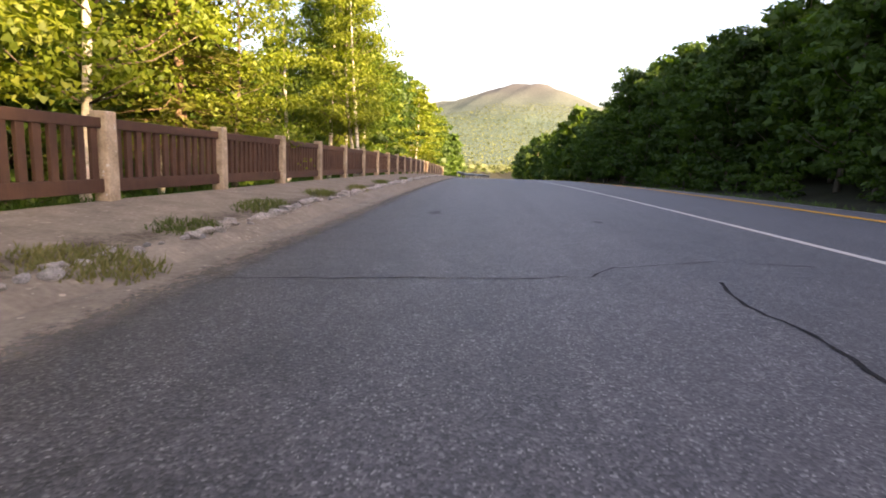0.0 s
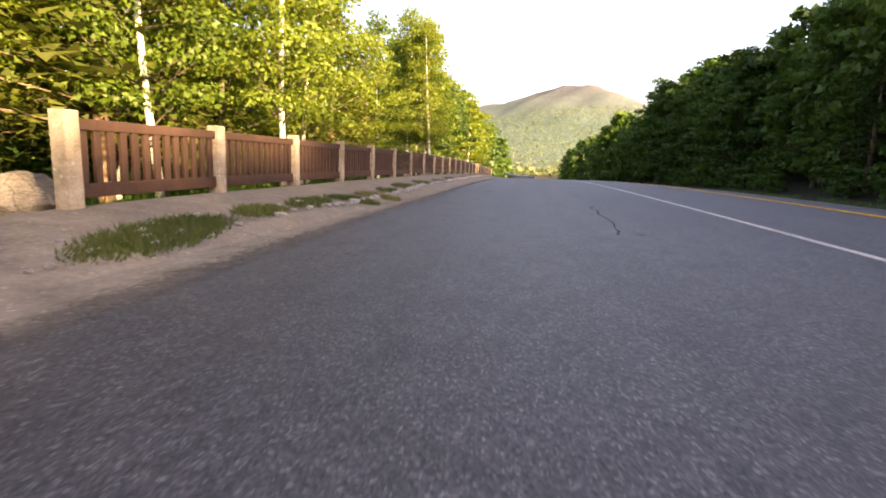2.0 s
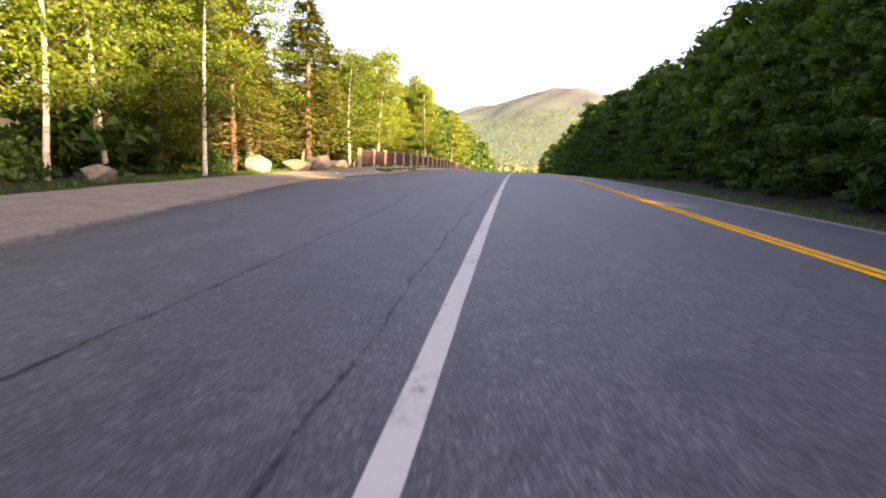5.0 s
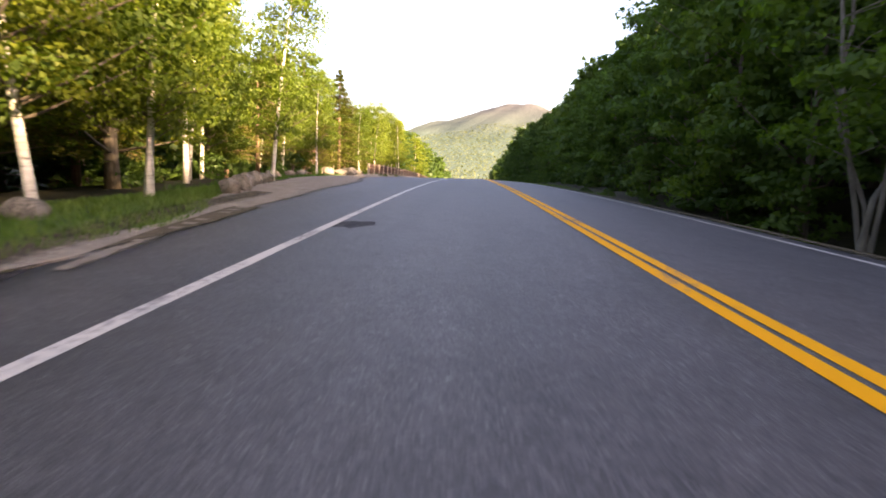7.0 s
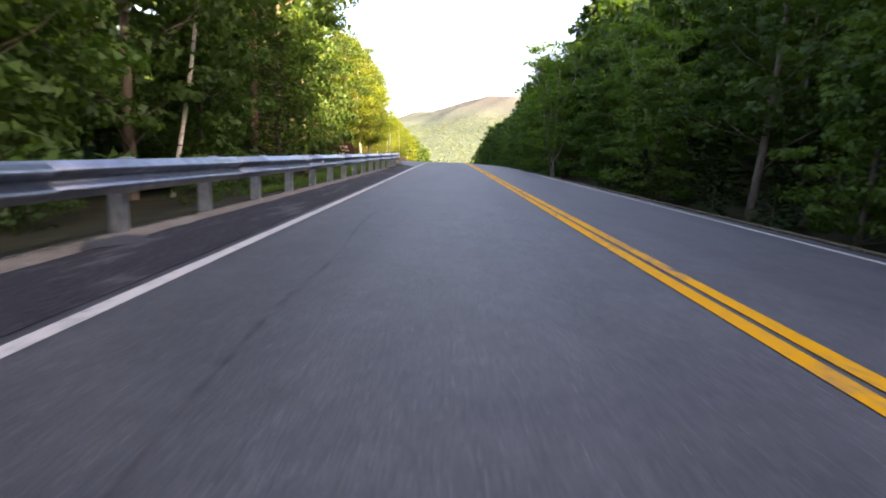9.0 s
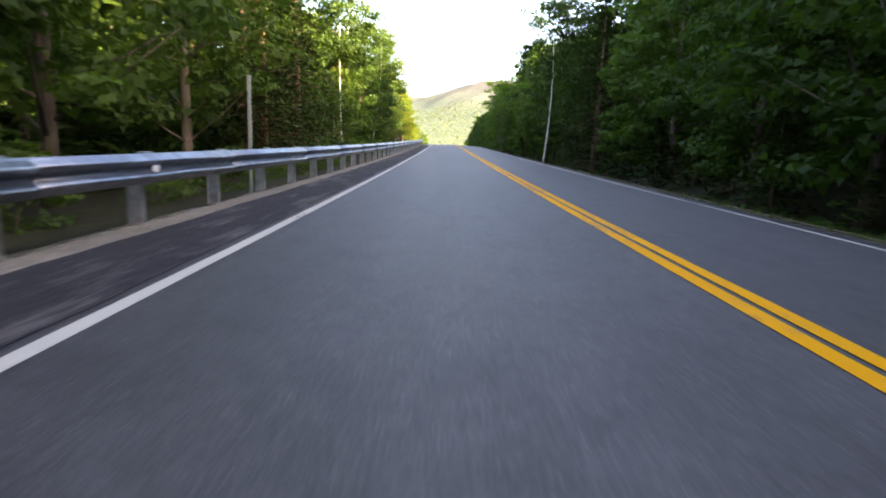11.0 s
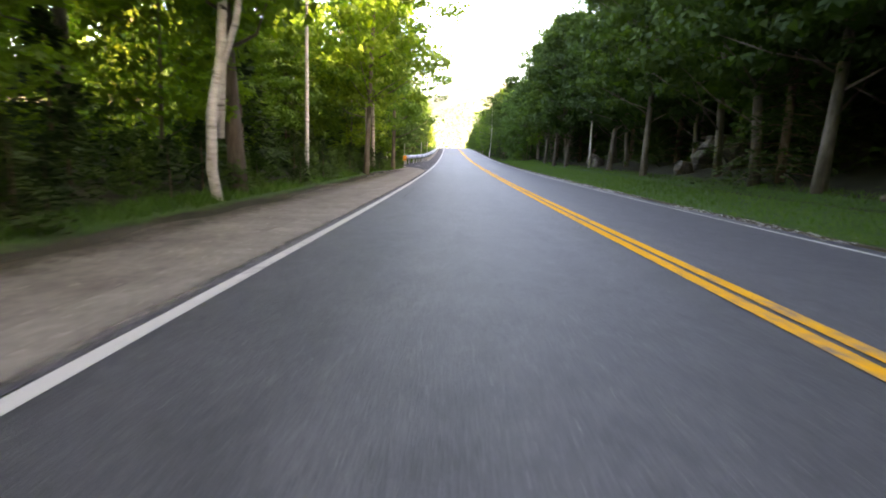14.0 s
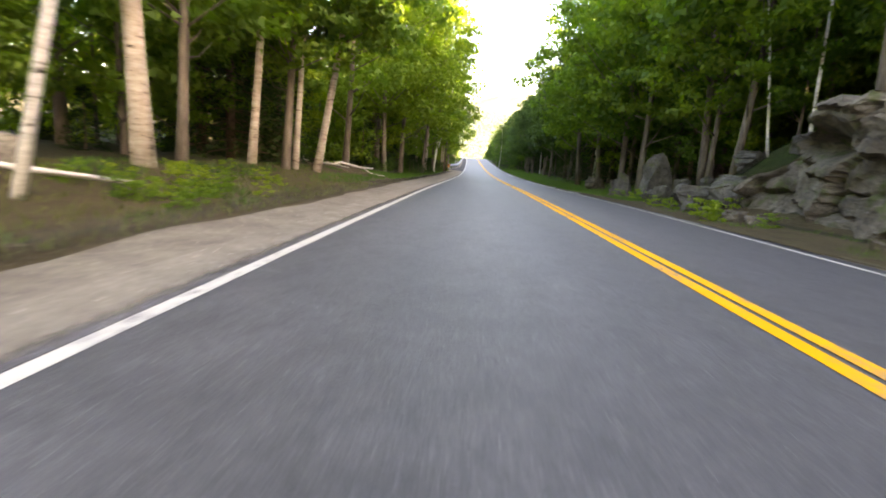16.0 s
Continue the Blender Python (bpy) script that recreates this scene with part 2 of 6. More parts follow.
def leaf_mat(name, a, b, c, trans=0.45):
    m = Mat(name)
    info = m.n.new("ShaderNodeObjectInfo")
    isl = m.geo.outputs["Random Per Island"]
    big = m.noise(0.5, 3, 0.5)
    fac = m.mix(0.45, m.mix(0.5, isl, big), info.outputs["Random"])
    col = m.ramp(fac, [(0.25, a), (0.5, b), (0.78, c)])
    d = m.n.new("ShaderNodeBsdfDiffuse")
    t = m.n.new("ShaderNodeBsdfTranslucent")
    g = m.n.new("ShaderNodeBsdfGlossy")
    g.inputs["Roughness"].default_value = 0.6
    g.inputs["Color"].default_value = (0.8, 0.85, 0.8, 1)
    m.link(col, d.inputs["Color"])
    m.link(m.mix(1.0, col, (1.25, 1.35, 0.5), "MULTIPLY"), t.inputs["Color"])
    s1, s2 = m.n.new("ShaderNodeMixShader"), m.n.new("ShaderNodeMixShader")
    s1.inputs[0].default_value, s2.inputs[0].default_value = trans, 0.02
    m.link(d.outputs[0], s1.inputs[1])
    m.link(t.outputs[0], s1.inputs[2])
    m.link(s1.outputs[0], s2.inputs[1])
    m.link(g.outputs[0], s2.inputs[2])
    m.link(s2.outputs[0], m.n["Material Output"].inputs["Surface"])
    return m.m


LEAF = leaf_mat("broadleaf green", (0.027, 0.057, 0.010), (0.042, 0.086, 0.012), (0.068, 0.115, 0.015), 0.42)
# lit copy of the beech leaf, sun in its colour; also the ferns' bright green
SUNNY_LEAF = leaf_mat("beech leaf with sun in its colour", (0.08, 0.15, 0.014), (0.13, 0.21, 0.016), (0.2, 0.26, 0.02), 0.6)
# LEAF a quarter brighter: light on the front crowns put into the colour
LIFTED_MAPLE_LEAF = leaf_mat("maple green with light in it", (0.034, 0.072, 0.012), (0.053, 0.107, 0.014), (0.085, 0.142, 0.018), 0.45)
# LEAF a quarter darker: shade of the right woods put into the colour
SHADED_LEAF = leaf_mat("broadleaf green with shade in it", (0.02, 0.043, 0.008), (0.031, 0.064, 0.009), (0.05, 0.086, 0.012), 0.4)
BEECH_LEAF = leaf_mat("fresh beech green", (0.055, 0.112, 0.012), (0.092, 0.165, 0.014), (0.15, 0.215, 0.018), 0.55)
# birch yellow-green, pushed yellower so that the colour carries sunlight
SUNNED_BIRCH_LEAF = leaf_mat("birch yellow-green with sun in it", (0.056, 0.094, 0.007), (0.09, 0.132, 0.009), (0.135, 0.163, 0.011), 0.42)
# distance haze is put into this colour: paler and greyer than the near leaves
HAZE_TINTED_LEAF = leaf_mat("far leaves with haze in their colour", (0.09, 0.115, 0.05), (0.125, 0.145, 0.07), (0.16, 0.175, 0.09), 0.35)
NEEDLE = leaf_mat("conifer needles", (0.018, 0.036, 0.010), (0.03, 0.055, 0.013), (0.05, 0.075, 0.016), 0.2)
# lit copy of the needles, golden sunlight put into the colour
SUN_NEEDLE = leaf_mat("conifer needles with sun in their colour", (0.044, 0.056, 0.009), (0.07, 0.078, 0.011), (0.1, 0.097, 0.014), 0.32)
DRY_GRASS = leaf_mat("short dull grass", (0.06, 0.085, 0.02), (0.10, 0.115, 0.032), (0.17, 0.15, 0.065), 0.35)
GRASS = leaf_mat("verge grass", (0.032, 0.088, 0.012), (0.052, 0.122, 0.014), (0.088, 0.138, 0.024), 0.35)


def steel(name, col, rough):
    m = Mat(name)
    n = m.noise(7, 5, 0.6)
    c = m.mix(1.0, col, m.ramp(n, [(0.3, (0.7,)), (0.7, (1.1,))]), "MULTIPLY")
    return m.done(c, m.ramp(n, [(0.3, (rough + 0.12,)), (0.7, (rough - 0.08,))]), 0.85, 0.5)


GALV = steel("galvanised guardrail steel", (0.235, 0.265, 0.31), 0.36)
GALV_DULL = steel("dull galvanised post steel", (0.38, 0.40, 0.40), 0.6)


def plain(name, col, rough=0.6):
    m = Mat(name)
    n = m.noise(30, 4, 0.6)
    return m.done(m.mix(1.0, col, m.ramp(n, [(0.3, (0.86,)), (0.7, (1.06,))]), "MULTIPLY"), rough)


ORANGE = plain("orange reflective sheet", (0.85, 0.30, 0.02))
BLACK = plain("black sheet", (0.02, 0.02, 0.02))
LETTER_WHITE = plain("cream letter paint", (0.72, 0.68, 0.58))
REFLECT = plain("white reflector", (0.8, 0.8, 0.8), 0.3)
TAR = asphalt("soaked tar spot", 0.027, 0.05)
CHIP = asphalt("bare asphalt in the paint", 0.05, 0.09)
OPEN_CRACK = asphalt("open crack", 0.016, 0.03, 0.25, 0.85, 0.15)
POLE_GREY = plain("weathered grey pole", (0.30, 0.31, 0.27))


def haze_tinted_mountain_mat():
    m = Mat("forested mountain")
    sep = m.n.new("ShaderNodeSeparateXYZ")
    m.link(m.pos, sep.inputs[0])
    n1 = m.noise(0.012, 8, 0.65)
    n2 = m.noise(0.16, 7, 0.75)
    # haze is painted in: the forest greens are paled towards blue-grey
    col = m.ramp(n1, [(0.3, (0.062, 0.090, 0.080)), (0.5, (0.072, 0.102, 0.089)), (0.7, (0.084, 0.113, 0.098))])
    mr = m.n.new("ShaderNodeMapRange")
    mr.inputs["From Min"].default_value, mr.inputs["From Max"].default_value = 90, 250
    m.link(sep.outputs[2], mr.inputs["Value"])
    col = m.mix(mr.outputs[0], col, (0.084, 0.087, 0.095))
    col = m.mix(1.0, col, m.ramp(n2, [(0.36, (0.72,)), (0.62, (1.15,))]), "MULTIPLY")
    m.bump(n2, 0.5, 6.0)
    return m.done(col, 1.0, 0, 0.0)


HAZE_TINTED_MOUNTAIN = haze_tinted_mountain_mat()

# ---- building helpers ----


def link_mesh(name, verts, faces, material, parent=None, smooth=False, label=""):
    me = bpy.data.meshes.new(name)
    me.from_pydata([tuple(v) for v in verts], [], [tuple(f) for f in faces])
    me.materials.append(material)
    if smooth:
        me.polygons.foreach_set("use_smooth", [True] * len(me.polygons))
    me.update()
    ob = new(name, me)
    if parent:
        ob.parent = parent
    if label:
        tagged(ob, label)
    return ob


def part(name, bm, material, parent=None, label="", smooth=False):
    me = bpy.data.meshes.new(name)
    bm.to_mesh(me)
    bm.free()
    me.materials.append(material)
    if smooth:
        me.polygons.foreach_set("use_smooth", [True] * len(me.polygons))
    ob = new(name, me)
    if parent:
        ob.parent = parent
    if label:
        tagged(ob, label)
    return ob


def box(bm, cx, cy, cz, sx, sy, sz, bevel=0.0, rot=None):
    made = bmesh.ops.create_cube(bm, size=1.0)["verts"]
    m = Matrix.Translation((cx, cy, cz)) @ (rot or Matrix.Identity(4)) @ Matrix.Diagonal((sx, sy, sz, 1))
    bmesh.ops.transform(bm, matrix=m, verts=made)
    if bevel:
        edges = list({e for v in made for e in v.link_edges})
        bmesh.ops.bevel(bm, geom=edges, offset=bevel, segments=1, affect="EDGES")
    return made


def tube(pts, radii, sides=7):
    """Verts and faces of a tapered tube along points."""
    vs, fs = [], []
    for i, (p, r) in enumerate(zip(pts, radii)):
        a = Vector(pts[min(i + 1, len(pts) - 1)]) - Vector(pts[max(i - 1, 0)])
        a.normalize()
        u = a.orthogonal().normalized() if abs(a.z) < 0.9 else Vector((1, 0, 0)).cross(a).normalized()
        w = a.cross(u)
        for s in range(sides):
            t = 2 * math.pi * s / sides
            vs.append(Vector(p) + (u * math.cos(t) + w * math.sin(t)) * r)
    for i in range(len(pts) - 1):
        for s in range(sides):
            n = (s + 1) % sides
            fs.append((i * sides + s, i * sides + n, (i + 1) * sides + n, (i + 1) * sides + s))
    fs.append(tuple(range(sides))[::-1])
    fs.append(tuple((len(pts) - 1) * sides + s for s in range(sides)))
    return vs, fs


# ---- the plan: centre line, its height, and the ground ----
STEP, Y0 = 20.0, -280.0
XC = [10.06, 9.98, 9.91, 9.88, 9.91, 9.92, 9.83, 9.62, 9.35, 9.04, 8.69, 8.3, 7.92, 7.66, 7.54, 7.51, 7.53, 7.57, 7.63, 7.69, 7.76, 7.83, 7.9]
ZC = [4.41, 4.25, 4.0, 3.59, 3.04, 2.56, 2.27, 2.17, 2.25, 2.46, 2.73, 3.01, 3.18, 3.1, 2.85, 2.44, 1.8, 0.93, -0.07, -1.15, -2.25, -3.35, -4.45]


def spline(k, y):
    s = (np.clip(y, Y0, Y0 + STEP * (len(k) - 1)) - Y0) / STEP
    i = np.clip(np.floor(s).astype(int), 0, len(k) - 2)
    f = s - i
    k = np.asarray(k)
    a, b, c, d = k[np.maximum(i - 1, 0)], k[i], k[i + 1], k[np.minimum(i + 2, len(k) - 1)]
    return b + 0.5 * f * (c - a + f * (2 * a - 5 * b + 4 * c - d + f * (3 * (b - c) + d - a)))


def xc(y):
    y = np.asarray(y, float)
    return spline(XC, y) + 0.0035 * np.maximum(y - 160, 0)


def zc(y):
    y = np.asarray(y, float)
    over = np.clip(y - 160, 0, 260)
    return spline(ZC, y) - 0.055 * over + 0.0001 * over ** 2


def surf(d, y):
    """Height of the pavement at offset d from the centre line."""
    return zc(y) - np.where(d < 0, 0.02, 0.04) * np.sqrt(d * d + 0.02)


def lot_edge(y):
    """Offset of the pavement's left edge."""
    return np.interp(y, [-62, -56.7, -53.6, -51, -47.4, -43.2, -39.7, -34, -28, -19.5, -16.3, -12, -4, 5], [-3.6, -4.45, -5.1, -5.5, -5.85, -6.5, -6.75, -7.3, -8.5, -9.9, -10.3, -10.35, -10.15, -10.0])


def sstep(a, b, v):
    t = np.clip((v - a) / (b - a), 0, 1)
    return t * t * (3 - 2 * t)


RIGHT_EDGE = 3.4


def ground(x, y):
    x, y = np.asarray(x, float), np.asarray(y, float)
    d = x - xc(y)
    z0 = zc(y)
    le = lot_edge(y)
    fence = np.interp(d, [-110, -60, -38, -22, -14, -12.2, -10.4, -9.7], [16, 3, -3.5, -2.6, -0.25, 0.03, -0.10, -0.21])
    lot = np.interp(d - le, [-110, -55, -30, -14, -6, -1.0, 0], [16, 4, -2, -1.2, -0.1, 0.02, -0.03]) - 0.02 * np.abs(le)
    rail = np.interp(d, [-110, -60, -30, -12, -6.4, -5.2, -4.4, -3.5], [16, 4, -1.5, -1.0, -0.45, -0.15, -0.11, -0.085])
    wood = np.interp(d, [-110, -60, -30, -12, -7.5, -5.4, -3.5], [16, 6, 1.2, 0.6, 0.36, -0.06, -0.085])
    w1, w2, w3 = sstep(-9, -1, y), sstep(-66, -56, y), sstep(-170, -150, y)
    left = wood * (1 - w3) + w3 * (rail * (1 - w2) + w2 * (lot * (1 - w1) + w1 * fence))
    # the upper right hill is unseen; raised to shade, dipped to admit sun
    ra = np.interp(d, [3.2, 3.8, 5, 8, 12, 30, 60, 100], [-0.15, -0.2, -0.5, -0.2, 0.7, 2.6, 7, 14])
    ra = ra + np.interp(d, [12, 30, 45, 60, 100], [0, 5, 10, 13, 12]) * sstep(75, 25, y) * (0.15 + 0.85 * np.maximum(sstep(-30, -20, y), sstep(-84, -95, y)))
    rb = np.interp(d, [3.2, 4, 7, 12, 30, 60, 100], [-0.15, -0.17, 0.0, 1.3, 11.5, 36, 56])
    w4 = sstep(-97, -84, y)
    w5 = 0.85 * sstep(-190, -176, y) + 0.15 * sstep(-150, -120, y)
    rc = np.interp(d, [3.2, 4, 7, 12, 30, 60, 100], [-0.15, -0.17, 0.0, 1.2, 4.5, 10, 20])
    rc = rc + np.interp(d, [5.6, 8.8, 30], [0, 2.6, 2.0]) * sstep(-207, -221, y)
    dip = 0.95 * np.interp(d, [3.55, 4.8, 9, 12], [0, 1, 1, 0]) * sstep(-130, -116, y) * sstep(-30, -46, y)
    right = (rc * (1 - w5) + rb * w5) * (1 - w4) + ra * w4 - dip
    g = z0 + np.where(d < 0, left, right)
    on = (d > le + 0.25) & (d < RIGHT_EDGE - 0.1)
    g = np.where(on, surf(d, y) - 0.12, g)
    far = sstep(4, 30, np.maximum(le - d, d - RIGHT_EDGE))
    g = g + far * 0.5 * np.sin(x * 0.21 + 1.3 * np.sin(y * 0.13)) * np.cos(y * 0.17)
    # the valley and the mountain
    ridge = sum(np.interp(x + o, [-1400, -700, -450, -306, -211, -111, -12, 85, 223, 310, 431, 560, 800, 1500], [60, 95, 120, 150, 192, 204, 246, 274, 290, 264, 208, 165, 130, 90]) for o in (-22, 0, 22)) / 3
    rough = 9 * np.sin(x * 0.021 + y * 0.008) + 6 * np.sin(x * 0.047 - y * 0.019) + 4 * np.sin(x * 0.09 + y * 0.05)
    climb = sstep(600, 2400, y) ** 1.25
    g = g * (1 - sstep(380, 800, y)) + sstep(380, 800, y) * (-20.0)
    return g + climb * (ridge + 0.55 * rough * sstep(2450, 2200, y) + 18)


def gz(x, y):
    return float(ground(x, y))


def at_d(d, y):
    """World x of an offset from the centre line."""
    return float(xc(y) + d)


def grid_mesh(name, xs, ys, zf, material, smooth=True):
    X, Y = np.meshgrid(xs, ys)
    Z = zf(X, Y)
    vs = np.stack([X.ravel(), Y.ravel(), Z.ravel()], 1)
    n = len(xs)
    i = np.arange(len(ys) - 1)[:, None] * n + np.arange(n - 1)[None]
    fs = np.stack([i, i + 1, i + 1 + n, i + n], -1).reshape(-1, 4)
    return link_mesh(name, vs.tolist(), fs.tolist(), material, smooth=smooth)


# ---- ground, road, verges ----
gx = np.r_[-900, -500, -300, -180, -120, -85, -65, -50, -40, -32, np.arange(-26, 34, 0.8), 36, 42, 50, 62, 80, 100, 140, 200, 320, 520, 900]
gy = np.r_[-700, -480, -380, -330, np.arange(-300, 170, 2.5), np.arange(170, 420, 15), 440, 480, 540, 620]
tagged(grid_mesh("ground", gx, gy, ground, FOREST_FLOOR), "dark forest floor with leaf litter beside the road", "ground", kind="structure")
tagged(grid_mesh("mountain", np.linspace(-1500, 1700, 130), np.linspace(615, 2700, 70), ground, HAZE_TINTED_MOUNTAIN), "hazy forested mountain with a bare rounded summit", "mountain", kind="structure")


def strip(name, ys, da, db, material, lift, base=surf, n=2, thick=0.0):
    """A sheet along the road between two offsets, each a number or an array over ys."""
    ys = np.asarray(ys, float)
    da, db = np.broadcast_to(da, ys.shape), np.broadcast_to(db, ys.shape)
    vs, fs = [], []
    for y, a, b in zip(ys, da, db):
        for j in range(n):
            d = a + (b - a) * j / (n - 1)
            x = float(xc(y) + d)
            vs.append((x, y, float(base(d, y) if base is surf else base(x, y)) + lift))
    for i in range(len(ys) - 1):
        for j in range(n - 1):
            p = i * n + j
            fs.append((p, p + 1, p + 1 + n, p + n))
    if thick:
        m = len(vs)
        vs += [(x, y, z - thick) for x, y, z in vs]
        for i in range(len(ys) - 1):
            for p, q in ((i * n, (i + 1) * n), ((i + 1) * n + n - 1, i * n + n - 1)):
                fs.append((p, q, q + m, p + m))
    return link_mesh(name, vs, fs, material, smooth=True)


yr = np.arange(-300, 300, 2.0)
jig = np.array([noise.noise((y * 0.35, 3.3, 0)) for y in yr])
road = tagged(strip("road", yr, np.where(yr < -60, -3.78, lot_edge(yr) - 0.28 + 0.10 * jig), RIGHT_EDGE + 0.05 * jig, ASPHALT, 0.0, n=15, thick=0.14), "grey worn asphalt road with a paved lay-by", "road", kind="structure")


def line_on_road(name, y0, y1, d, width, material, label, lift=0.004, rag=0.006):
    ys = np.arange(y0, y1, 0.5)
    a = np.array([noise.noise((y * 2.1, d, 0)) for y in ys]) * rag
    b = np.array([noise.noise((y * 2.3, d + 9, 0)) for y in ys]) * rag
    ob = strip(name, ys, d - width / 2 + a, d + width / 2 + b, material, lift)
    return tagged(ob, label, "road marking", kind="structure")


line_on_road("edge_line_left", -70, 220, -3.45, 0.122, WHITE_PAINT, "worn white edge line on the asphalt")
line_on_road("edge_line_left", -298, -69.6, -3.45, 0.108, WHITE_PAINT, "worn white edge line on the asphalt")
line_on_road("edge_line_right", -298, 220, 3.0, 0.10, WHITE_PAINT, "thin worn white edge line on the asphalt")
line_on_road("centre_line_a", -298, 220, -0.087, 0.118, YELLOW_PAINT, "worn yellow centre line on the asphalt")
line_on_road("centre_line_b", -298, 220, 0.087, 0.118, YELLOW_PAINT, "worn yellow centre line on the asphalt")
ys = np.arange(-160, -55.6, 0.4)
wv = np.array([noise.noise((y * 1.3, 5.0, 0)) for y in ys]) * 0.07
tagged(strip("asphalt_strip", ys, np.interp(ys, [-159.5, -158.4, -156.8, -154.9, -152.3, -150.6, -147, -143, -135, -64, -60.6, -58.3, -55.7], [-3.62, -3.9, -4.35, -4.9, -5.5, -5.9, -5.9, -5.5, -4.5, -4.5, -4.8, -5.05, -5.0]) + wv, np.interp(ys, [-61.5, -60.1, -58.9, -57.6, -55.7], [-3.58, -3.8, -4.1, -4.4, -4.95]) + wv * 0.5, NEW_ASPHALT, 0.006, n=4), "dark newer asphalt shoulder below the guardrail", "pavement", kind="structure")


yd = np.arange(-300, -160, 0.5)
wob = np.array([noise.noise((y * 0.9, 11.0, 0)) + 0.6 * noise.noise((y * 3.7, 2.0, 0)) for y in yd])
tagged(strip("dusty_margin", yd, -4.0, -3.52 + 0.03 * wob, DUST, 0.004, n=3), "dusty pale margin of the asphalt by the edge line", "pavement", kind="structure")


def over_ground(x, y):
    return ground(x, y)


def verge(name, y0, y1, da, db, material, label, lift=0.03, step=0.35, rag=0.25, n=6, tuck=None):
    ys = np.arange(y0, y1, step)
    a = np.array([noise.noise((y * 0.5, 7.1, da[0][0])) for y in ys]) * rag
    b = np.array([noise.noise((y * 0.8, 1.7, da[0][0])) + 0.8 * noise.noise((y * 3.1, 4.7, da[0][0])) for y in ys]) * rag * 0.4
    e1 = np.interp(ys, [p[0] for p in da], [p[1] for p in da]) + a
    e2 = np.interp(ys, [p[0] for p in db], [p[1] for p in db]) + b
    ob = strip(name, ys, e1, e2, material, lift, base=over_ground, n=n)
    if tuck is not None:
        # the edge by the asphalt runs in under it
        for i in range(len(ys)):
            ob.data.vertices[i * n + tuck].co.z -= lift + 0.05
    return tagged(ob, label, "verge", kind="structure")


def thin(name, ys, da, db, covers, material, label, lift, base=over_ground):
    """A strip whose cover runs over the given values from one side to the other."""
    ob = strip(name, ys, da, db, material, lift, base=base, n=len(covers))
    at = ob.data.attributes.new("cover", "FLOAT", "POINT")
    at.data.foreach_set("value", np.tile(np.array(covers, np.float32), len(ys)))
    return tagged(ob, label, "verge", kind="structure")


EDGE = [(y, float(lot_edge(y)) + 0.2) for y in np.arange(-64, 130, 4.0)]
verge("sand_walk", -9, 125, [(-9, -14.2), (-2, -13.2), (3, -12.9), (125, -12.7)], EDGE, SAND, "trodden sandy walk along the fence", n=12, tuck=11)
yt = np.arange(-56, 110, 0.5)
thin("blown_sand", yt, lot_edge(yt) - 0.1, lot_edge(yt) + np.interp(yt, [-56, -50, -40, -6, 0], [0.14, 0.4, 1.2, 1.2, 1.0]), (1.0, 0.9, 0.7, 0.5, 0.3, 0.0), THIN_SAND, "thin blown sand over the edge of the asphalt", 0.014, surf)
yt = np.arange(-2.5, 90, 0.5)
thin("kerb_soil", yt, -11.1, -10.1, (0.0, 0.38, 0.52, 0.45, 0.0), THIN_SOIL, "patchy dark soil among the kerb stones", 0.037)
yt = np.arange(-58, -2, 0.5)
thin("kerb_soil", yt, lot_edge(yt) - 1.7, lot_edge(yt) - 0.3, (0.0, 0.3, 0.36, 0.3, 0.0), THIN_SOIL, "dark soil flecks on the trodden sand", 0.037)
yt = np.arange(-61, -46, 0.5)
thin("kerb_soil", yt, lot_edge(yt) - 1.1, lot_edge(yt) - 0.05, (0.3, 0.65, 0.6, 0.3, 0.0), THIN_SOIL, "dark soil over the sandy edge of the lay-by", 0.04)
yt = np.arange(-298, -160, 0.5)
thin("blown_sand", yt, -4.05, -3.5, (1.0, 1.0, 0.95, 0.72, 0.3), THIN_SAND, "thin blown sand over the edge of the asphalt", 0.03)
thin("shoulder_soil", yt, -5.9, -4.1, (0.0, 0.5, 0.62, 0.42, 0.25, 0.0), THIN_SOIL, "patchy soil between the grass and the sandy shoulder", 0.03)
thin("shoulder_soil", np.arange(-298, 100, 0.5), 3.1, 3.75, (0.0, 0.5, 0.9), THIN_SOIL, "soil washed over the edge of the asphalt", 0.006, surf)
ys = np.arange(-66, -50, 0.4)
ed = np.interp(ys, [-66, -64, -60.6, -58.3, -55.7, -53, -50], [-4.5, -4.5, -4.8, -5.05, -5.02, -5.05, -5.4])
thin("edge_dirt", ys, ed - 0.45, ed + 0.3, (0.6, 0.9, 1.0, 0.5, 0.0), THIN_SOIL, "ragged brown dirt over the edge of the asphalt", 0.014, surf)
EDGE2 = [(-62, -4.75), (-58.3, -4.95), (-56, -4.9), (-54.5, -4.85)] + [e for e in EDGE if e[0] > -54]
verge("sand_lot", -62, -8.4, [(-62, -5.0), (-59.6, -5.15), (-58, -5.3), (-56, -5.45), (-53, -5.55), (-51.3, -5.9), (-50, -6.6), (-46, -7.7), (-40, -8.7), (-30, -11.0), (-20, -12.2), (-8.4, -14.0)], EDGE2, SAND, "sandy edge of the lay-by", n=10, tuck=9)
yt = np.arange(-151, -57, 0.5)
ed = np.interp(yt, [-151, -147, -143, -135, -64, -57], [-6.0, -5.95, -5.6, -4.6, -4.55, -5.0])
thin("sand_rail", yt, ed - 0.6, ed + 0.12, (0.0, 0.45, 0.75, 0.95, 1.0), THIN_SAND, "sandy strip under the guardrail", 0.02)
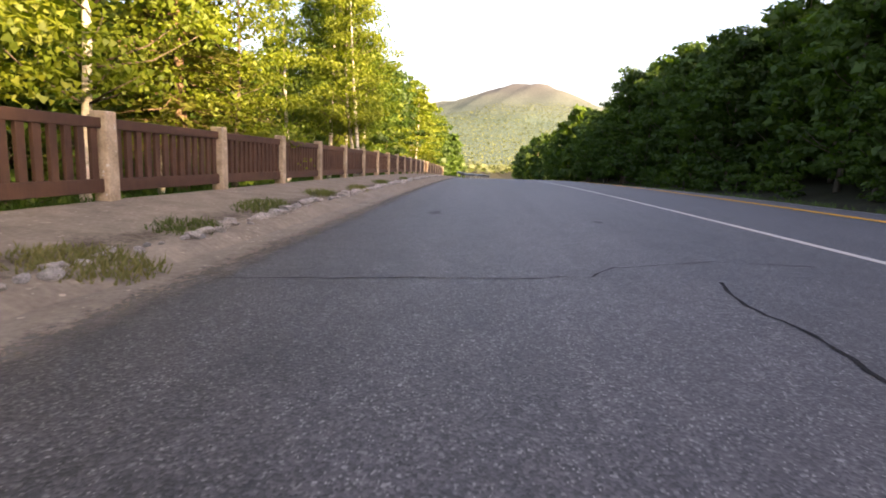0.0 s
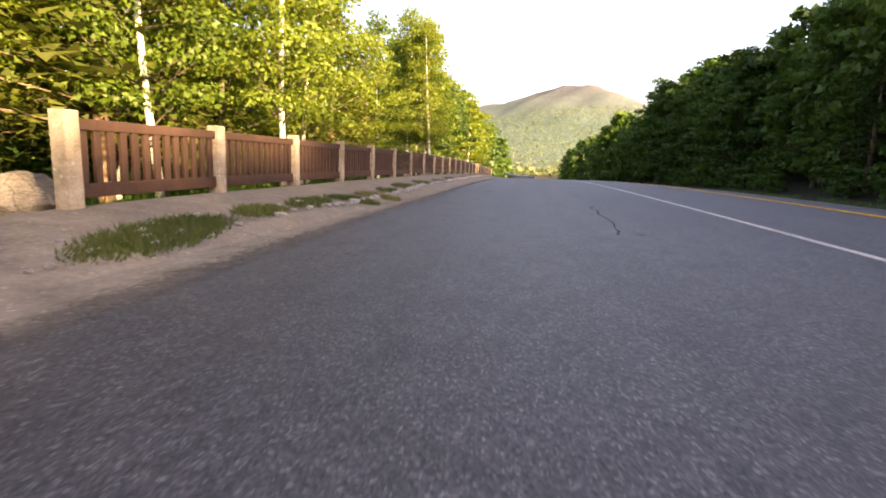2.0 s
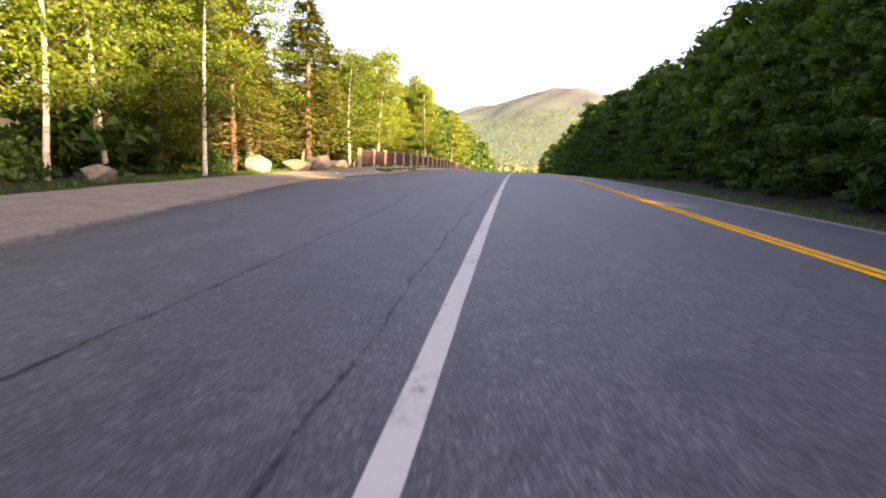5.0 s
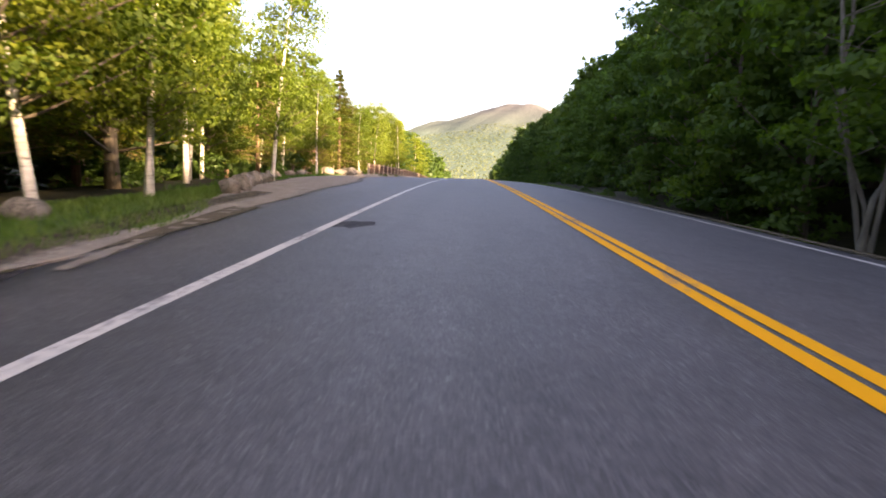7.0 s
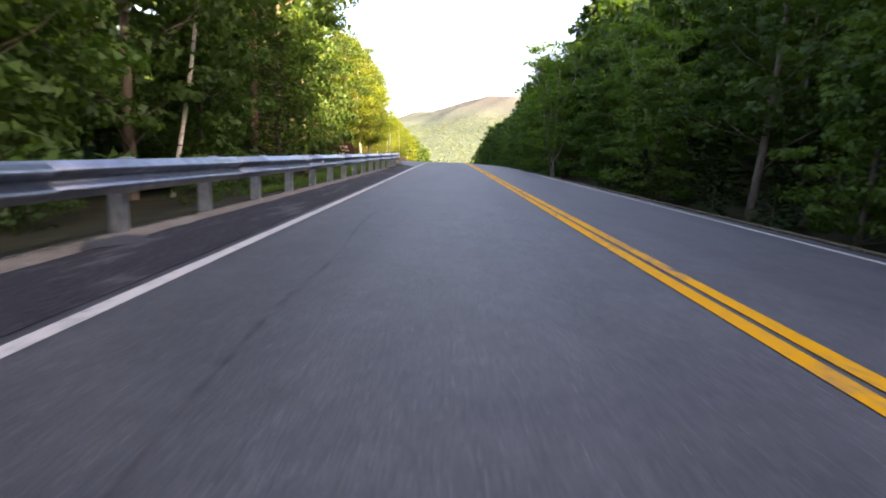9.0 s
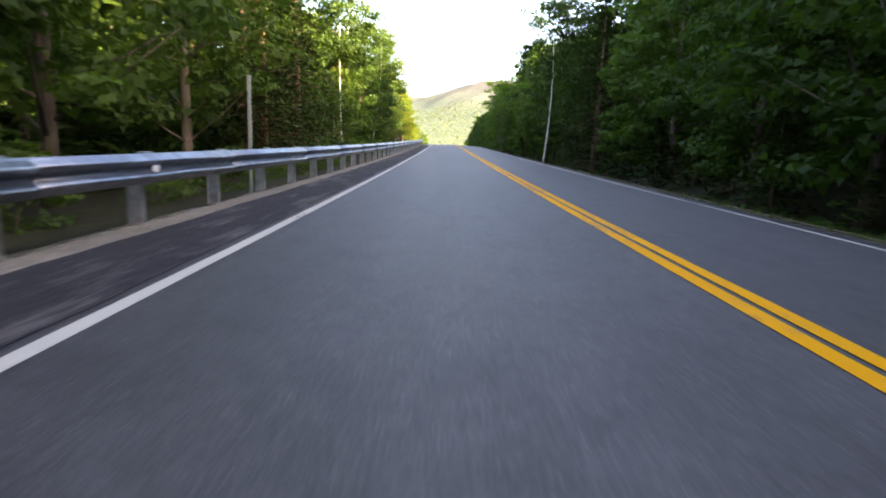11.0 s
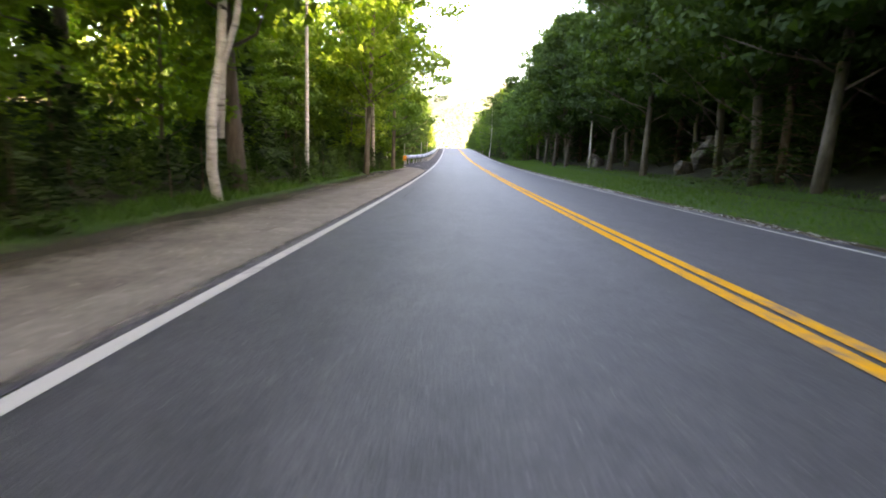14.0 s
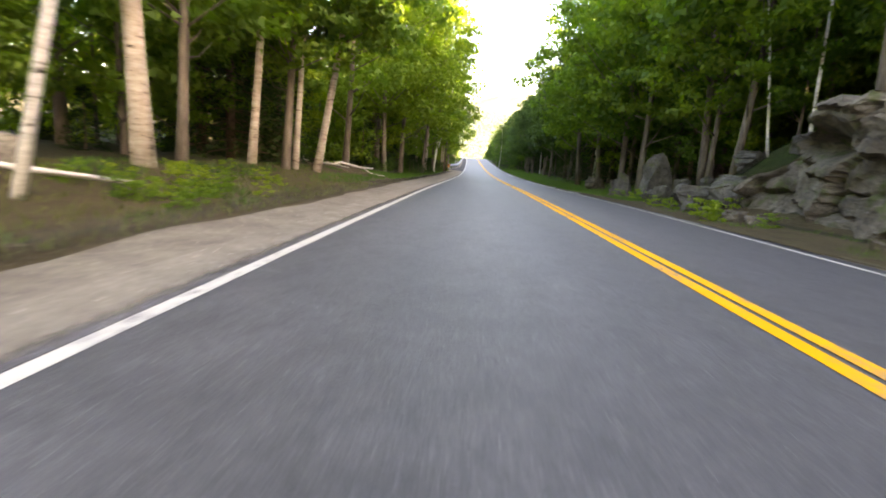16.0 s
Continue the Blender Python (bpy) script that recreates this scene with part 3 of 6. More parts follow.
verge("grass_ground", -80, -47, [(-80, -6.2), (-72, -8.5), (-62, -9), (-47, -9)], [(-80, -5.0), (-62, -4.95), (-58, -5.2), (-53, -5.4), (-51.3, -5.8), (-50, -6.4), (-47, -7.4)], TURF, "low green turf behind the guardrail", lift=0.016, rag=0.2)
verge("grass_ground", -210.5, -150, [(-210.5, -6.3), (-206, -6.0), (-150, -6.3)], [(-210.5, -5.5), (-206, -5.35), (-165, -5.7), (-150, -6.1)], TURF, "low green turf beside the dirt shoulder", lift=0.022, rag=0.3)
verge("grass_ground", -213, -118, [(-213, 4.6), (-210, 4.3), (-200, 3.75), (-118, 3.7)], [(-213, 5.0), (-209, 6.0), (-205, 8.0), (-118, 7.0)], TURF, "low green turf on the right verge", lift=0.02, rag=0.2)
verge("sand_pulloff", -300, -151, [(-300, -4.7), (-232, -4.8), (-222, -4.7), (-200, -5.2), (-178, -5.3), (-165, -5.5), (-156, -5.75), (-151, -6.1)], [(-300, -3.56), (-159.5, -3.56), (-158.4, -3.75), (-156.8, -4.15), (-154.9, -4.7), (-152.3, -5.3), (-151, -5.6)], DIRT, "sandy dirt shoulder beside the edge line", lift=0.02, n=8, tuck=7)
verge("soil_bank", -300, -207, [(-300, -8), (-222, -8.5), (-212, -8.6), (-207, -6.6)], [(-300, -4.6), (-222, -4.6), (-212, -4.9), (-207, -5.4)], LITTER, "dry grassy soil bank beside the shoulder", lift=0.012)
verge("soil_bank", -300, -206, [(-300, 3.25), (-212, 3.3), (-206, 3.6)], [(-300, 5.9), (-213, 5.9), (-206, 4.0)], LITTER, "brown leaf litter below the ledge", lift=0.035, rag=0.12)
verge("soil_right", -300, 125, [(-300, 3.1), (125, 3.1)], [(-300, 4.6), (-210, 4.5), (-200, 3.9), (-150, 3.7), (-130, 3.5), (125, 3.5)], MOSSY, "soil strip beside the asphalt", lift=0.015, rag=0.1)



def on_road(x, y):
    return float(surf(x - xc(y), y))


def crack(points, width, label="dark open crack in the asphalt", seed=0, material=None):
    """A wandering thin dark strip through points on the pavement."""
    rng = random.Random(seed)
    pts = []
    for (xa, ya), (xb, yb) in zip(points, points[1:]):
        n = max(2, int(math.hypot(xb - xa, yb - ya) / 0.12))
        for i in range(n):
            f = i / n
            pts.append((xa + (xb - xa) * f + rng.gauss(0, 0.012), ya + (yb - ya) * f + rng.gauss(0, 0.012)))
    pts.append(points[-1])
    vs, fs = [], []
    for i, (x, y) in enumerate(pts):
        a, b = pts[max(i - 1, 0)], pts[min(i + 1, len(pts) - 1)]
        tx, ty = b[0] - a[0], b[1] - a[1]
        l = math.hypot(tx, ty) or 1
        w = width * rng.uniform(0.4, 1.3) / 2
        for sgn in (-1, 1):
            px, py = x - ty / l * w * sgn, y + tx / l * w * sgn
            vs.append((px, py, on_road(px, py) + 0.003))
    for i in range(len(pts) - 1):
        fs.append((2 * i, 2 * i + 1, 2 * i + 3, 2 * i + 2))
    ob = link_mesh("crack", vs, fs, material or OPEN_CRACK, road)
    return tagged(ob, label)


def spot(x, y, rx, ry, seed, material=None, name="tar_spot", label="dark tar spot on the asphalt", lift=0.003):
    rng = random.Random(seed)
    vs = [(x, y, on_road(x, y) + lift)]
    n = 18
    for i in range(n):
        a = 2 * math.pi * i / n
        r = 1 + 0.7 * noise.noise((math.cos(a) * 2.2 + seed, math.sin(a) * 2.2, 0)) + rng.uniform(-0.08, 0.08)
        px, py = x + rx * r * math.cos(a), y + ry * r * math.sin(a)
        vs.append((px, py, on_road(px, py) + lift))
    ob = link_mesh(name, vs, [(0, i + 1, (i + 1) % n + 1) for i in range(n)], material or TAR, road)
    return tagged(ob, label)


crack([(1.94, 4.3), (1.8, 3.6), (1.87, 3.1), (1.84, 2.6), (1.8, 2.3), (1.85, 0.9), (1.7, -0.8)], 0.03, seed=1)
crack([(-1.9, 3.8), (-0.6, 4.03), (0.2, 4.15), (0.95, 4.34), (1.24, 4.76), (2.3, 5.3), (3.2, 5.2)], 0.02, seed=2)
for px, py, c in (([2.9, 2.75, 2.6, 2.47, 2.35, 2.22, 2.12, 1.87], [-36, -31, -27, -24.4, -23.4, -22.4, -21.1, -18.8], 0.52), ([4.3, 4.1, 3.95, 3.84, 3.87, 3.87, 3.95], [-44, -36, -29, -24.1, -20.7, -16.5, -10], 0.5)):
    yt = np.arange(py[0], py[-1], 0.2)
    dm = np.interp(yt, py, px) - xc(yt) + np.array([0.05 * noise.noise((y * 1.7, px[0], 0)) for y in yt])
    thin("worn_seam", yt, dm - 0.07, dm + 0.07, (0.0, c, 0.0), THIN_TAR, "faint dark seam worn into the asphalt", 0.004, surf)
crack([(-0.3, -17.2), (-0.31, -16.2), (-0.33, -15.0)], 0.03, seed=5)
crack([(6.8, -176.9), (6.8, -178.1)], 0.010, seed=6)
crack([(6.83, -179.2), (6.85, -181.2)], 0.010, seed=7)
crack([(9.56, -157.7), (9.5, -158.6)], 0.016, seed=8)
for ya, yb, c in [(-100.8, -84.0, 0.43), (-107.5, -101.2, 0.42)]:
    yt = np.arange(ya, yb, 0.4)
    dm = -2.25 - 0.03 * (yt + 99) + 0.03 * np.sin(yt * 1.7)
    thin("worn_seam", yt, dm - 0.13, dm + 0.13, (0.0, c, 0.0), THIN_TAR, "faint dark seam worn into the asphalt", 0.004, surf)
for i, (pts, w) in enumerate([([(6.72, -79.96), (7.0, -80.0), (7.3, -80.1)], 0.035), ([(7.42, -80.07), (7.6, -79.98), (7.78, -79.95)], 0.03), ([(7.02, -80.7), (7.28, -80.81), (7.5, -80.92), (7.74, -81.04)], 0.04), ([(7.26, -80.3), (7.25, -80.52)], 0.025)]):
    crack(pts, w * 0.7, "old dark crack across the lane", 20 + i, TAR)
for i, (d, y, r, l) in enumerate([(-0.085, -78.75, 0.03, 0.07), (-0.10, -79.75, 0.02, 0.06), (-0.08, -80.05, 0.026, 0.08), (-0.09, -80.4, 0.026, 0.1), (-0.08, -80.8, 0.035, 0.14), (0.07, -79.35, 0.06, 0.16), (-0.08, -77.6, 0.03, 0.1), (0.09, -76.4, 0.03, 0.12), (-0.09, -84.3, 0.03, 0.1)]):
    spot(at_d(d, y), y, r * 0.75, l * 0.7, 120 + i, CHIP, "paint_chip", "brown chip worn out of the yellow line", 0.0065)
for i, (y0, y1) in enumerate([(-70, -74), (-104, -108)]):
    crack([(at_d(0.0, y0), y0), (at_d(0.015, (y0 + y1) / 2), (y0 + y1) / 2), (at_d(0.0, y1), y1)], 0.014, "dark open joint between the yellow lines", 40 + i)
for i, (x, y, rx, ry) in enumerate([(-1.2, -3.1, 0.07, 0.06), (-1.36, -3.28, 0.04, 0.04), (-1.5, -3.24, 0.04, 0.03), (-1.45, -2.5, 0.06, 0.06), (-0.77, 0.2, 0.07, 0.06), (1.98, -0.7, 0.09, 0.12), (1.93, 8.7, 0.12, 0.3), (-0.74, 9.5, 0.18, 0.5),
                                    (0.39, -13.7, 0.12, 0.10), (0.77, -13.55, 0.07, 0.08), (0.69, -23.2, 0.09, 0.07), (0.99, -23.2, 0.08, 0.05), (1.65, 1.9, 0.05, 0.2), (7.0, -52.6, 0.06, 0.05), (5.64, -50.9, 0.11, 0.05), (5.97, -50.88, 0.04, 0.04), (6.42, -50.76, 0.14, 0.045), (6.75, -50.8, 0.05, 0.03), (5.8, -51.3, 0.09, 0.03), (8.75, -45.8, 0.25, 0.12)]):
    spot(x, y, rx * 0.6, ry * 0.6, i)
for i, (x, y, rx, ry) in enumerate([(-0.23, -12.5, 0.12, 0.08), (-0.25, -12.88, 0.045, 0.05), (0.38, -13.17, 0.11, 0.07), (-0.25, -11.69, 0.04, 0.06), (-0.1, -11.0, 0.05, 0.05), (0.89, -13.17, 0.07, 0.035), (-1.67, -10.86, 0.11, 0.09), (0.8, -13.05, 0.03, 0.03)]):
    spot(x, y, rx, ry, 30 + i)
spot(4.98, -52.5, 0.28, 0.4, 60, NEW_ASPHALT, "asphalt_patch", "dark thin asphalt patch")
spot(4.3, -87.6, 0.2, 0.35, 61, ASPHALT, "worn_patch", "pale worn patch on the dark shoulder", 0.011)
spot(5.05, -151.0, 0.15, 0.5, 62, ASPHALT, "worn_patch", "pale worn patch on the dark shoulder", 0.011)

for word, x, y, size in (("Start", 5.5, -62.76, 0.27), ("Rail", 5.34, -62.30, 0.24)):
    cu = bpy.data.curves.new("sprayed_word", "FONT")
    cu.body, cu.size, cu.offset = word, size, 0.006
    cu.materials.append(SPRAY)
    ob = new("sprayed_word", cu)
    ob.parent = road
    ob.matrix_basis = pose(x, y, on_road(x, y) + 0.005, 0, -1.2, 180)
tagged(strip("sprayed_line", np.array([-62.50, -62.45]), at_d(-3.45, -62) - float(xc(-62)), at_d(-2.95, -62) - float(xc(-62)), SPRAY, 0.004), "thin white sprayed line on the asphalt").parent = road
for k, (x, y, a) in enumerate([(4.95, -63.1, 0.3), (4.75, -63.0, 0.9), (5.05, -63.25, 0.1)]):
    crack([(x - 0.1 * math.cos(a), y - 0.1 * math.sin(a)), (x + 0.1 * math.cos(a), y + 0.1 * math.sin(a))], 0.025, "white sprayed dash on the asphalt", 90 + k).data.materials[0] = SPRAY

# ---- rocks ----


def rock_mesh(seed, flat=0.8, cuts=7, rough=0.16, sub=3):
    rng = random.Random(seed)
    bm = bmesh.new()
    bmesh.ops.create_icosphere(bm, subdivisions=sub, radius=1.0)
    planes = []
    for _ in range(cuts):
        v = Vector((rng.gauss(0, 1), rng.gauss(0, 1), rng.gauss(0, 0.8))).normalized()
        planes.append((v, rng.uniform(0.45, 0.78)))
    off = Vector((seed * 3.7, seed * 1.3, 0))
    for v in bm.verts:
        p = v.co.copy()
        for nrm, lim in planes:
            over = p.dot(nrm) - lim
            if over > 0:
                p -= nrm * over * 0.92
        p += v.co * (noise.noise(v.co * 1.6 + off) * rough + noise.noise(v.co * 4.5 + off) * rough * 0.4)
        p.z *= flat
        v.co = p
    # to unit half-widths
    lo = [min(v.co[k] for v in bm.verts) for k in range(3)]
    hi = [max(v.co[k] for v in bm.verts) for k in range(3)]
    for v in bm.verts:
        v.co = Vector([((v.co[k] - lo[k]) / (hi[k] - lo[k]) * 2 - 1) * (1, 1, flat)[k] for k in range(3)])
    me = bpy.data.meshes.new("rock")
    bm.to_mesh(me)
    bm.free()
    me.polygons.foreach_set("use_smooth", [False] * len(me.polygons))
    return me


def block_mesh(seed, sx=1.0, sy=1.0, sz=1.0):
    """A fractured block: a hull of random points, its edges broken and its faces rough."""
    rng = random.Random(seed)
    bm = bmesh.new()
    for _ in range(15):
        p = Vector((rng.uniform(-1, 1), rng.uniform(-1, 1), rng.uniform(-1, 1)))
        p *= 1.0 / max(abs(p.x), abs(p.y), abs(p.z)) * rng.uniform(0.72, 1.0)
        bm.verts.new((p.x * sx, p.y * sy, p.z * sz))
    bmesh.ops.convex_hull(bm, input=bm.verts)
    bmesh.ops.delete(bm, geom=[v for v in bm.verts if not v.link_faces], context="VERTS")
    bmesh.ops.dissolve_limit(bm, angle_limit=radians(14), verts=bm.verts, edges=bm.edges)
    bmesh.ops.bevel(bm, geom=list(bm.edges), offset=0.05, segments=1, affect="EDGES")
    bmesh.ops.triangulate(bm, faces=bm.faces)
    bmesh.ops.subdivide_edges(bm, edges=bm.edges, cuts=2, use_grid_fill=True)
    off = Vector((seed * 2.3, seed * 0.7, seed))
    for v in bm.verts:
        n = noise.noise(v.co * 1.4 + off) * 0.12 + noise.noise(v.co * 4.0 + off) * 0.09
        step = 0.10 * (math.floor((v.co.z + 0.35 * v.co.x) * 3.6 + noise.noise(v.co * 1.1 + off)) % 2)
        v.co += v.co.normalized() * (n - step)
    me = bpy.data.meshes.new("rock")
    bm.to_mesh(me)
    bm.free()
    return me


BOULDERS = [rock_mesh(i + 1, 0.8, 6, 0.12, 4) for i in range(5)]
for me in BOULDERS:
    me.polygons.foreach_set("use_smooth", [True] * len(me.polygons))
BLOCKS = [block_mesh(i + 21, 1.0, rk0, 0.9) for i, rk0 in enumerate((0.9, 1.1, 0.8, 1.2, 1.0, 0.85))]
for me in BOULDERS:
    me.materials.append(GRANITE)
for me in BLOCKS:
    me.materials.append(LEDGE)
SMALL = [rock_mesh(i + 41, 0.85, 9, 0.25, 2) for i in range(4)]
for me in SMALL:
    me.materials.append(PEBBLE)


def place_rock(name, me, x, y, s, turn, sink=0.3, label="", category="rock", group="", z=None):
    ob = new(name, me)
    sx, sy, sz = s
    ob.matrix_basis = Matrix.LocRotScale((x, y, (gz(x, y) if z is None else z) + sz * (0.7 - sink)), Euler((0, 0, radians(turn))), (sx, sy, sz))
    return tagged(ob, label, category, group)


rk = random.Random(5)
# boulders round the lay-by
for x, y, w, h in [(-6.1, -1.9, 1.4, 0.6), (-6.0, -5.6, 1.5, 0.85), (-6.4, -8.1, 1.55, 0.62), (-6.9, -10.9, 1.1, 0.8), (-6.3, -12.4, 0.95, 0.75), (-8.8, -9.4, 1.2, 0.8), (-5.6, -22.0, 0.8, 0.45), (-4.6, -27.5, 0.7, 0.4), (-3.4, -33.0, 0.7, 0.4), (-2.5, -36.0, 0.6, 0.42), (-1.6, -38.8, 0.55, 0.36), (-1.2, -40.2, 0.5, 0.36), (-0.75, -42.1, 0.66, 0.46), (-0.1, -44.2, 0.56, 0.42), (0.7, -46.3, 0.56, 0.45), (1.0, -47.7, 0.5, 0.38), (1.1, -53.4, 0.5, 0.3)]:
    place_rock("boulder", rk.choice(BOULDERS), x, y, (w * 0.52, w * rk.uniform(0.38, 0.46), h / 1.25), rk.uniform(-25, 25), 0.25, "weathered granite boulder on the sandy edge of the lay-by", "boulder", "boulders round the lay-by")
# kerb stones along the walk
y = 0.4
while y < 45:
    y += rk.choice([0.08, 0.12, 0.16, 0.2, 0.26, 0.34])
    d = -10.25 - 0.010 * max(0, y - 2) + 0.08 * noise.noise((y * 0.6, 0, 5)) + rk.gauss(0, 0.05)
    s = rk.uniform(0.055, 0.095) if rk.random() < 0.62 else rk.uniform(0.025, 0.05)
    x = at_d(d, y)
    place_rock("kerb_stone", rk.choice(SMALL), x, y, (s * rk.uniform(1, 1.6), s * rk.uniform(0.8, 1.1), s * 0.75), rk.uniform(0, 360), 0.25, "small grey stone at the edge of the asphalt", "stone", "stones along the walk", z=gz(x, y) + 0.03)
for _ in range(70):
    y = rk.uniform(-11, 1.5)
    s = rk.choice([0.015, 0.02, 0.03, 0.045, 0.06])
    d = float(lot_edge(y)) - 0.15 - abs(rk.gauss(0, 0.45))
    x = at_d(d, y)
    place_rock("kerb_stone", rk.choice(SMALL), x, y, (s * rk.uniform(1, 1.6), s, s * 0.7), rk.uniform(0, 360), 0.3, "small grey stone half buried in the sand", "stone", "stones along the walk", z=gz(x, y) + 0.028)

# crumbled pale stone along the broken right edge of the asphalt
gr = np.random.default_rng(14)
vs, fs = [], []
for _ in range(1500):
    y = gr.uniform(-212, -150)
    if noise.noise((y * 0.35, 8.0, 0)) < -0.12 + 0.3 * float(sstep(-196, -208, y)):
        continue
    x = at_d(3.42 + gr.normal() * 0.16, y)
    r = gr.uniform(0.008, 0.024) * (1.7 if gr.random() < 0.05 else 1)
    z = max(gz(x, y) + 0.03, on_road(x, y) if x < at_d(3.38, y) else -99)
    o = len(vs)
    a0 = gr.uniform(0, 6.28)
    for k in range(4):
        a1 = a0 + k * 1.57 + gr.uniform(-0.3, 0.3)
        vs.append((x + r * 1.3 * math.cos(a1), y + r * 1.3 * math.sin(a1), z - 0.01))
    for k in range(4):
        vs.append((vs[o + k][0] * 0.35 + x * 0.65, vs[o + k][1] * 0.35 + y * 0.65, z + r * gr.uniform(0.5, 0.9)))
    fs += [(o, o + 1, o + 5, o + 4), (o + 1, o + 2, o + 6, o + 5), (o + 2, o + 3, o + 7, o + 6), (o + 3, o, o + 4, o + 7), (o + 4, o + 5, o + 6, o + 7)]
tagged(link_mesh("gravel", vs, fs, PEBBLE), "crumbled pale gravel along the broken edge of the asphalt", "gravel", kind="stuff")

# ---- picket fence ----
FENCE_X, PANEL, FH = -4.72, 3.05, 1.12
fence = tagged(new("fence"), "brown wooden picket fence between pale posts on the sandy walk", "fence")
bm = bmesh.new()
box(bm, 0, 0, FH / 2 - 0.1, 0.21, 0.21, FH + 0.2, 0.012)
post0 = part("post", bm, POST_STONE, fence, "pale square concrete post")
bm = bmesh.new()
box(bm, 0, 0, 0, 0.05, 0.112, 0.70, 0.004)
picket0 = part("picket", bm, FENCE_BROWN, fence)
bm = bmesh.new()
box(bm, 0, 0, 0, 0.085, PANEL - 0.2, 0.13, 0.006)
rail0 = part("top_rail", bm, FENCE_BROWN, fence)
bm = bmesh.new()
box(bm, 0, 0, 0, 0.075, PANEL - 0.2, 0.17, 0.006)
low0 = part("bottom_rail", bm, FENCE_BROWN, fence)


def again(ob, m):
    c = ob.copy()
    scene.collection.objects.link(c)
    c.matrix_basis = m
    return c


N_PANEL = 24
for i in range(N_PANEL + 1):
    y = -2.5 + i * PANEL
    z = gz(FENCE_X, y) + 0.02
    m = Matrix.Translation((FENCE_X, y, z))
    (again(post0, m) if i else setattr(post0, "matrix_basis", m))
    if i == N_PANEL:
        break
    z2 = gz(FENCE_X, y + PANEL) + 0.02
    slope = math.atan2(z2 - z, PANEL)
    mid = Matrix.Translation((FENCE_X, y + PANEL / 2, (z + z2) / 2)) @ Matrix.Rotation(slope, 4, "X")
    for ob, h in ((rail0, 0.97), (low0, 0.20)):
        mm = mid @ Matrix.Translation((0, 0, h))
        (again(ob, mm) if i else setattr(ob, "matrix_basis", mm))
    for j in range(13):
        f = (j + 0.5) / 13
        px = -PANEL / 2 + 0.12 + f * (PANEL - 0.24)
        mm = mid @ Matrix.Translation((rk.uniform(-0.004, 0.004), px, 0.575))
        (again(picket0, mm) if (i or j) else setattr(picket0, "matrix_basis", mm))

# ---- guardrail ----


def rail_d(y):
    return float(np.interp(y, [-146.5, -144, -142, -136, -120, -70, -61], [-6.1, -5.9, -5.6, -5.15, -5.0, -4.85, -4.68]))


RAIL_TOP = 0.72
rail = tagged(new("guardrail"), "galvanised steel corrugated guardrail on posts along the shoulder", "guardrail")
prof = []
for j in range(17):
    t = j / 16
    prof.append((0.041 * math.cos(t * 4 * math.pi + math.pi) + 0.04, RAIL_TOP - 0.312 * t))
PROFILE = prof + [(x - 0.005, z) for x, z in reversed(prof)]


def rail_base(y):
    d = rail_d(y)
    g = gz(at_d(d, y), y)
    w = float(sstep(-132, -143, y))
    return at_d(d, y), g * (1 - w) + w * max(g, float(surf(d, y)) - 0.03) + 0.02


seg = 3.86
n_seg = 22
y_end = -61.15
for i in range(n_seg):
    ya, yb = y_end - (i + 1) * seg - 0.05, y_end - i * seg + 0.05
    vs, fs = [], []
    for y in np.linspace(ya, yb, 4):
        x, z = rail_base(y)
        over = 0.004 * (i % 2)
        for px, pz in PROFILE:
            vs.append((x + 0.17 + px + over, y, z + pz))
    n = len(PROFILE)
    for a in range(3):
        for b in range(n):
            fs.append((a * n + b, a * n + (b + 1) % n, (a + 1) * n + (b + 1) % n, (a + 1) * n + b))
    fs += [tuple(range(n))[::-1], tuple(3 * n + b for b in range(n))]
    link_mesh("rail_beam", vs, fs, GALV, rail, smooth=True)


def ibeam(bm, h):
    box(bm, 0, 0, h / 2 - 0.15, 0.14, 0.008, h + 0.3)
    for s in (-1, 1):
        box(bm, s * 0.0705, 0, h / 2 - 0.15, 0.007, 0.10, h + 0.3)


bm = bmesh.new()
ibeam(bm, 0.68)
gpost = part("post", bm, GALV_DULL, rail)
bm = bmesh.new()
box(bm, 0.12, 0, 0.565, 0.09, 0.13, 0.34, 0.008)
gblock = part("spacer_block", bm, GALV_DULL, rail)
bm = bmesh.new()
box(bm, 0, 0, 0, 0.03, 0.09, 0.07, 0.004)
gref = part("reflector", bm, REFLECT, rail, "white reflector tab")
y, i = y_end - 0.35, 0
while y > y_end - n_seg * seg:
    x, z = rail_base(y)
    m = Matrix.Translation((x, y, z))
    for ob in (gpost, gblock):
        (again(ob, m) if i else setattr(ob, "matrix_basis", m))
    if i % 6 == 4:
        mm = Matrix.Translation((x + 0.235, y, z + RAIL_TOP - 0.156))
        (again(gref, mm) if i > 4 else setattr(gref, "matrix_basis", mm))
    y -= 1.905 if i > 1 else 1.3
    i += 1
# curled buffer end
x, z = rail_base(y_end - n_seg * seg)
vs, fs = [], []
for k in range(7):
    a = radians(k * 25)
    vs += [(x + 0.19 - 0.18 * (1 - math.cos(a)), y_end - n_seg * seg - 0.18 * math.sin(a), z + RAIL_TOP), (x + 0.19 - 0.18 * (1 - math.cos(a)), y_end - n_seg * seg - 0.18 * math.sin(a), z + RAIL_TOP - 0.31)]
for k in range(6):
    fs.append((2 * k, 2 * k + 1, 2 * k + 3, 2 * k + 2))
endcap = link_mesh("end_buffer", vs, fs, GALV, rail, smooth=True)
sol = endcap.modifiers.new("thick", "SOLIDIFY")
sol.thickness = 0.006

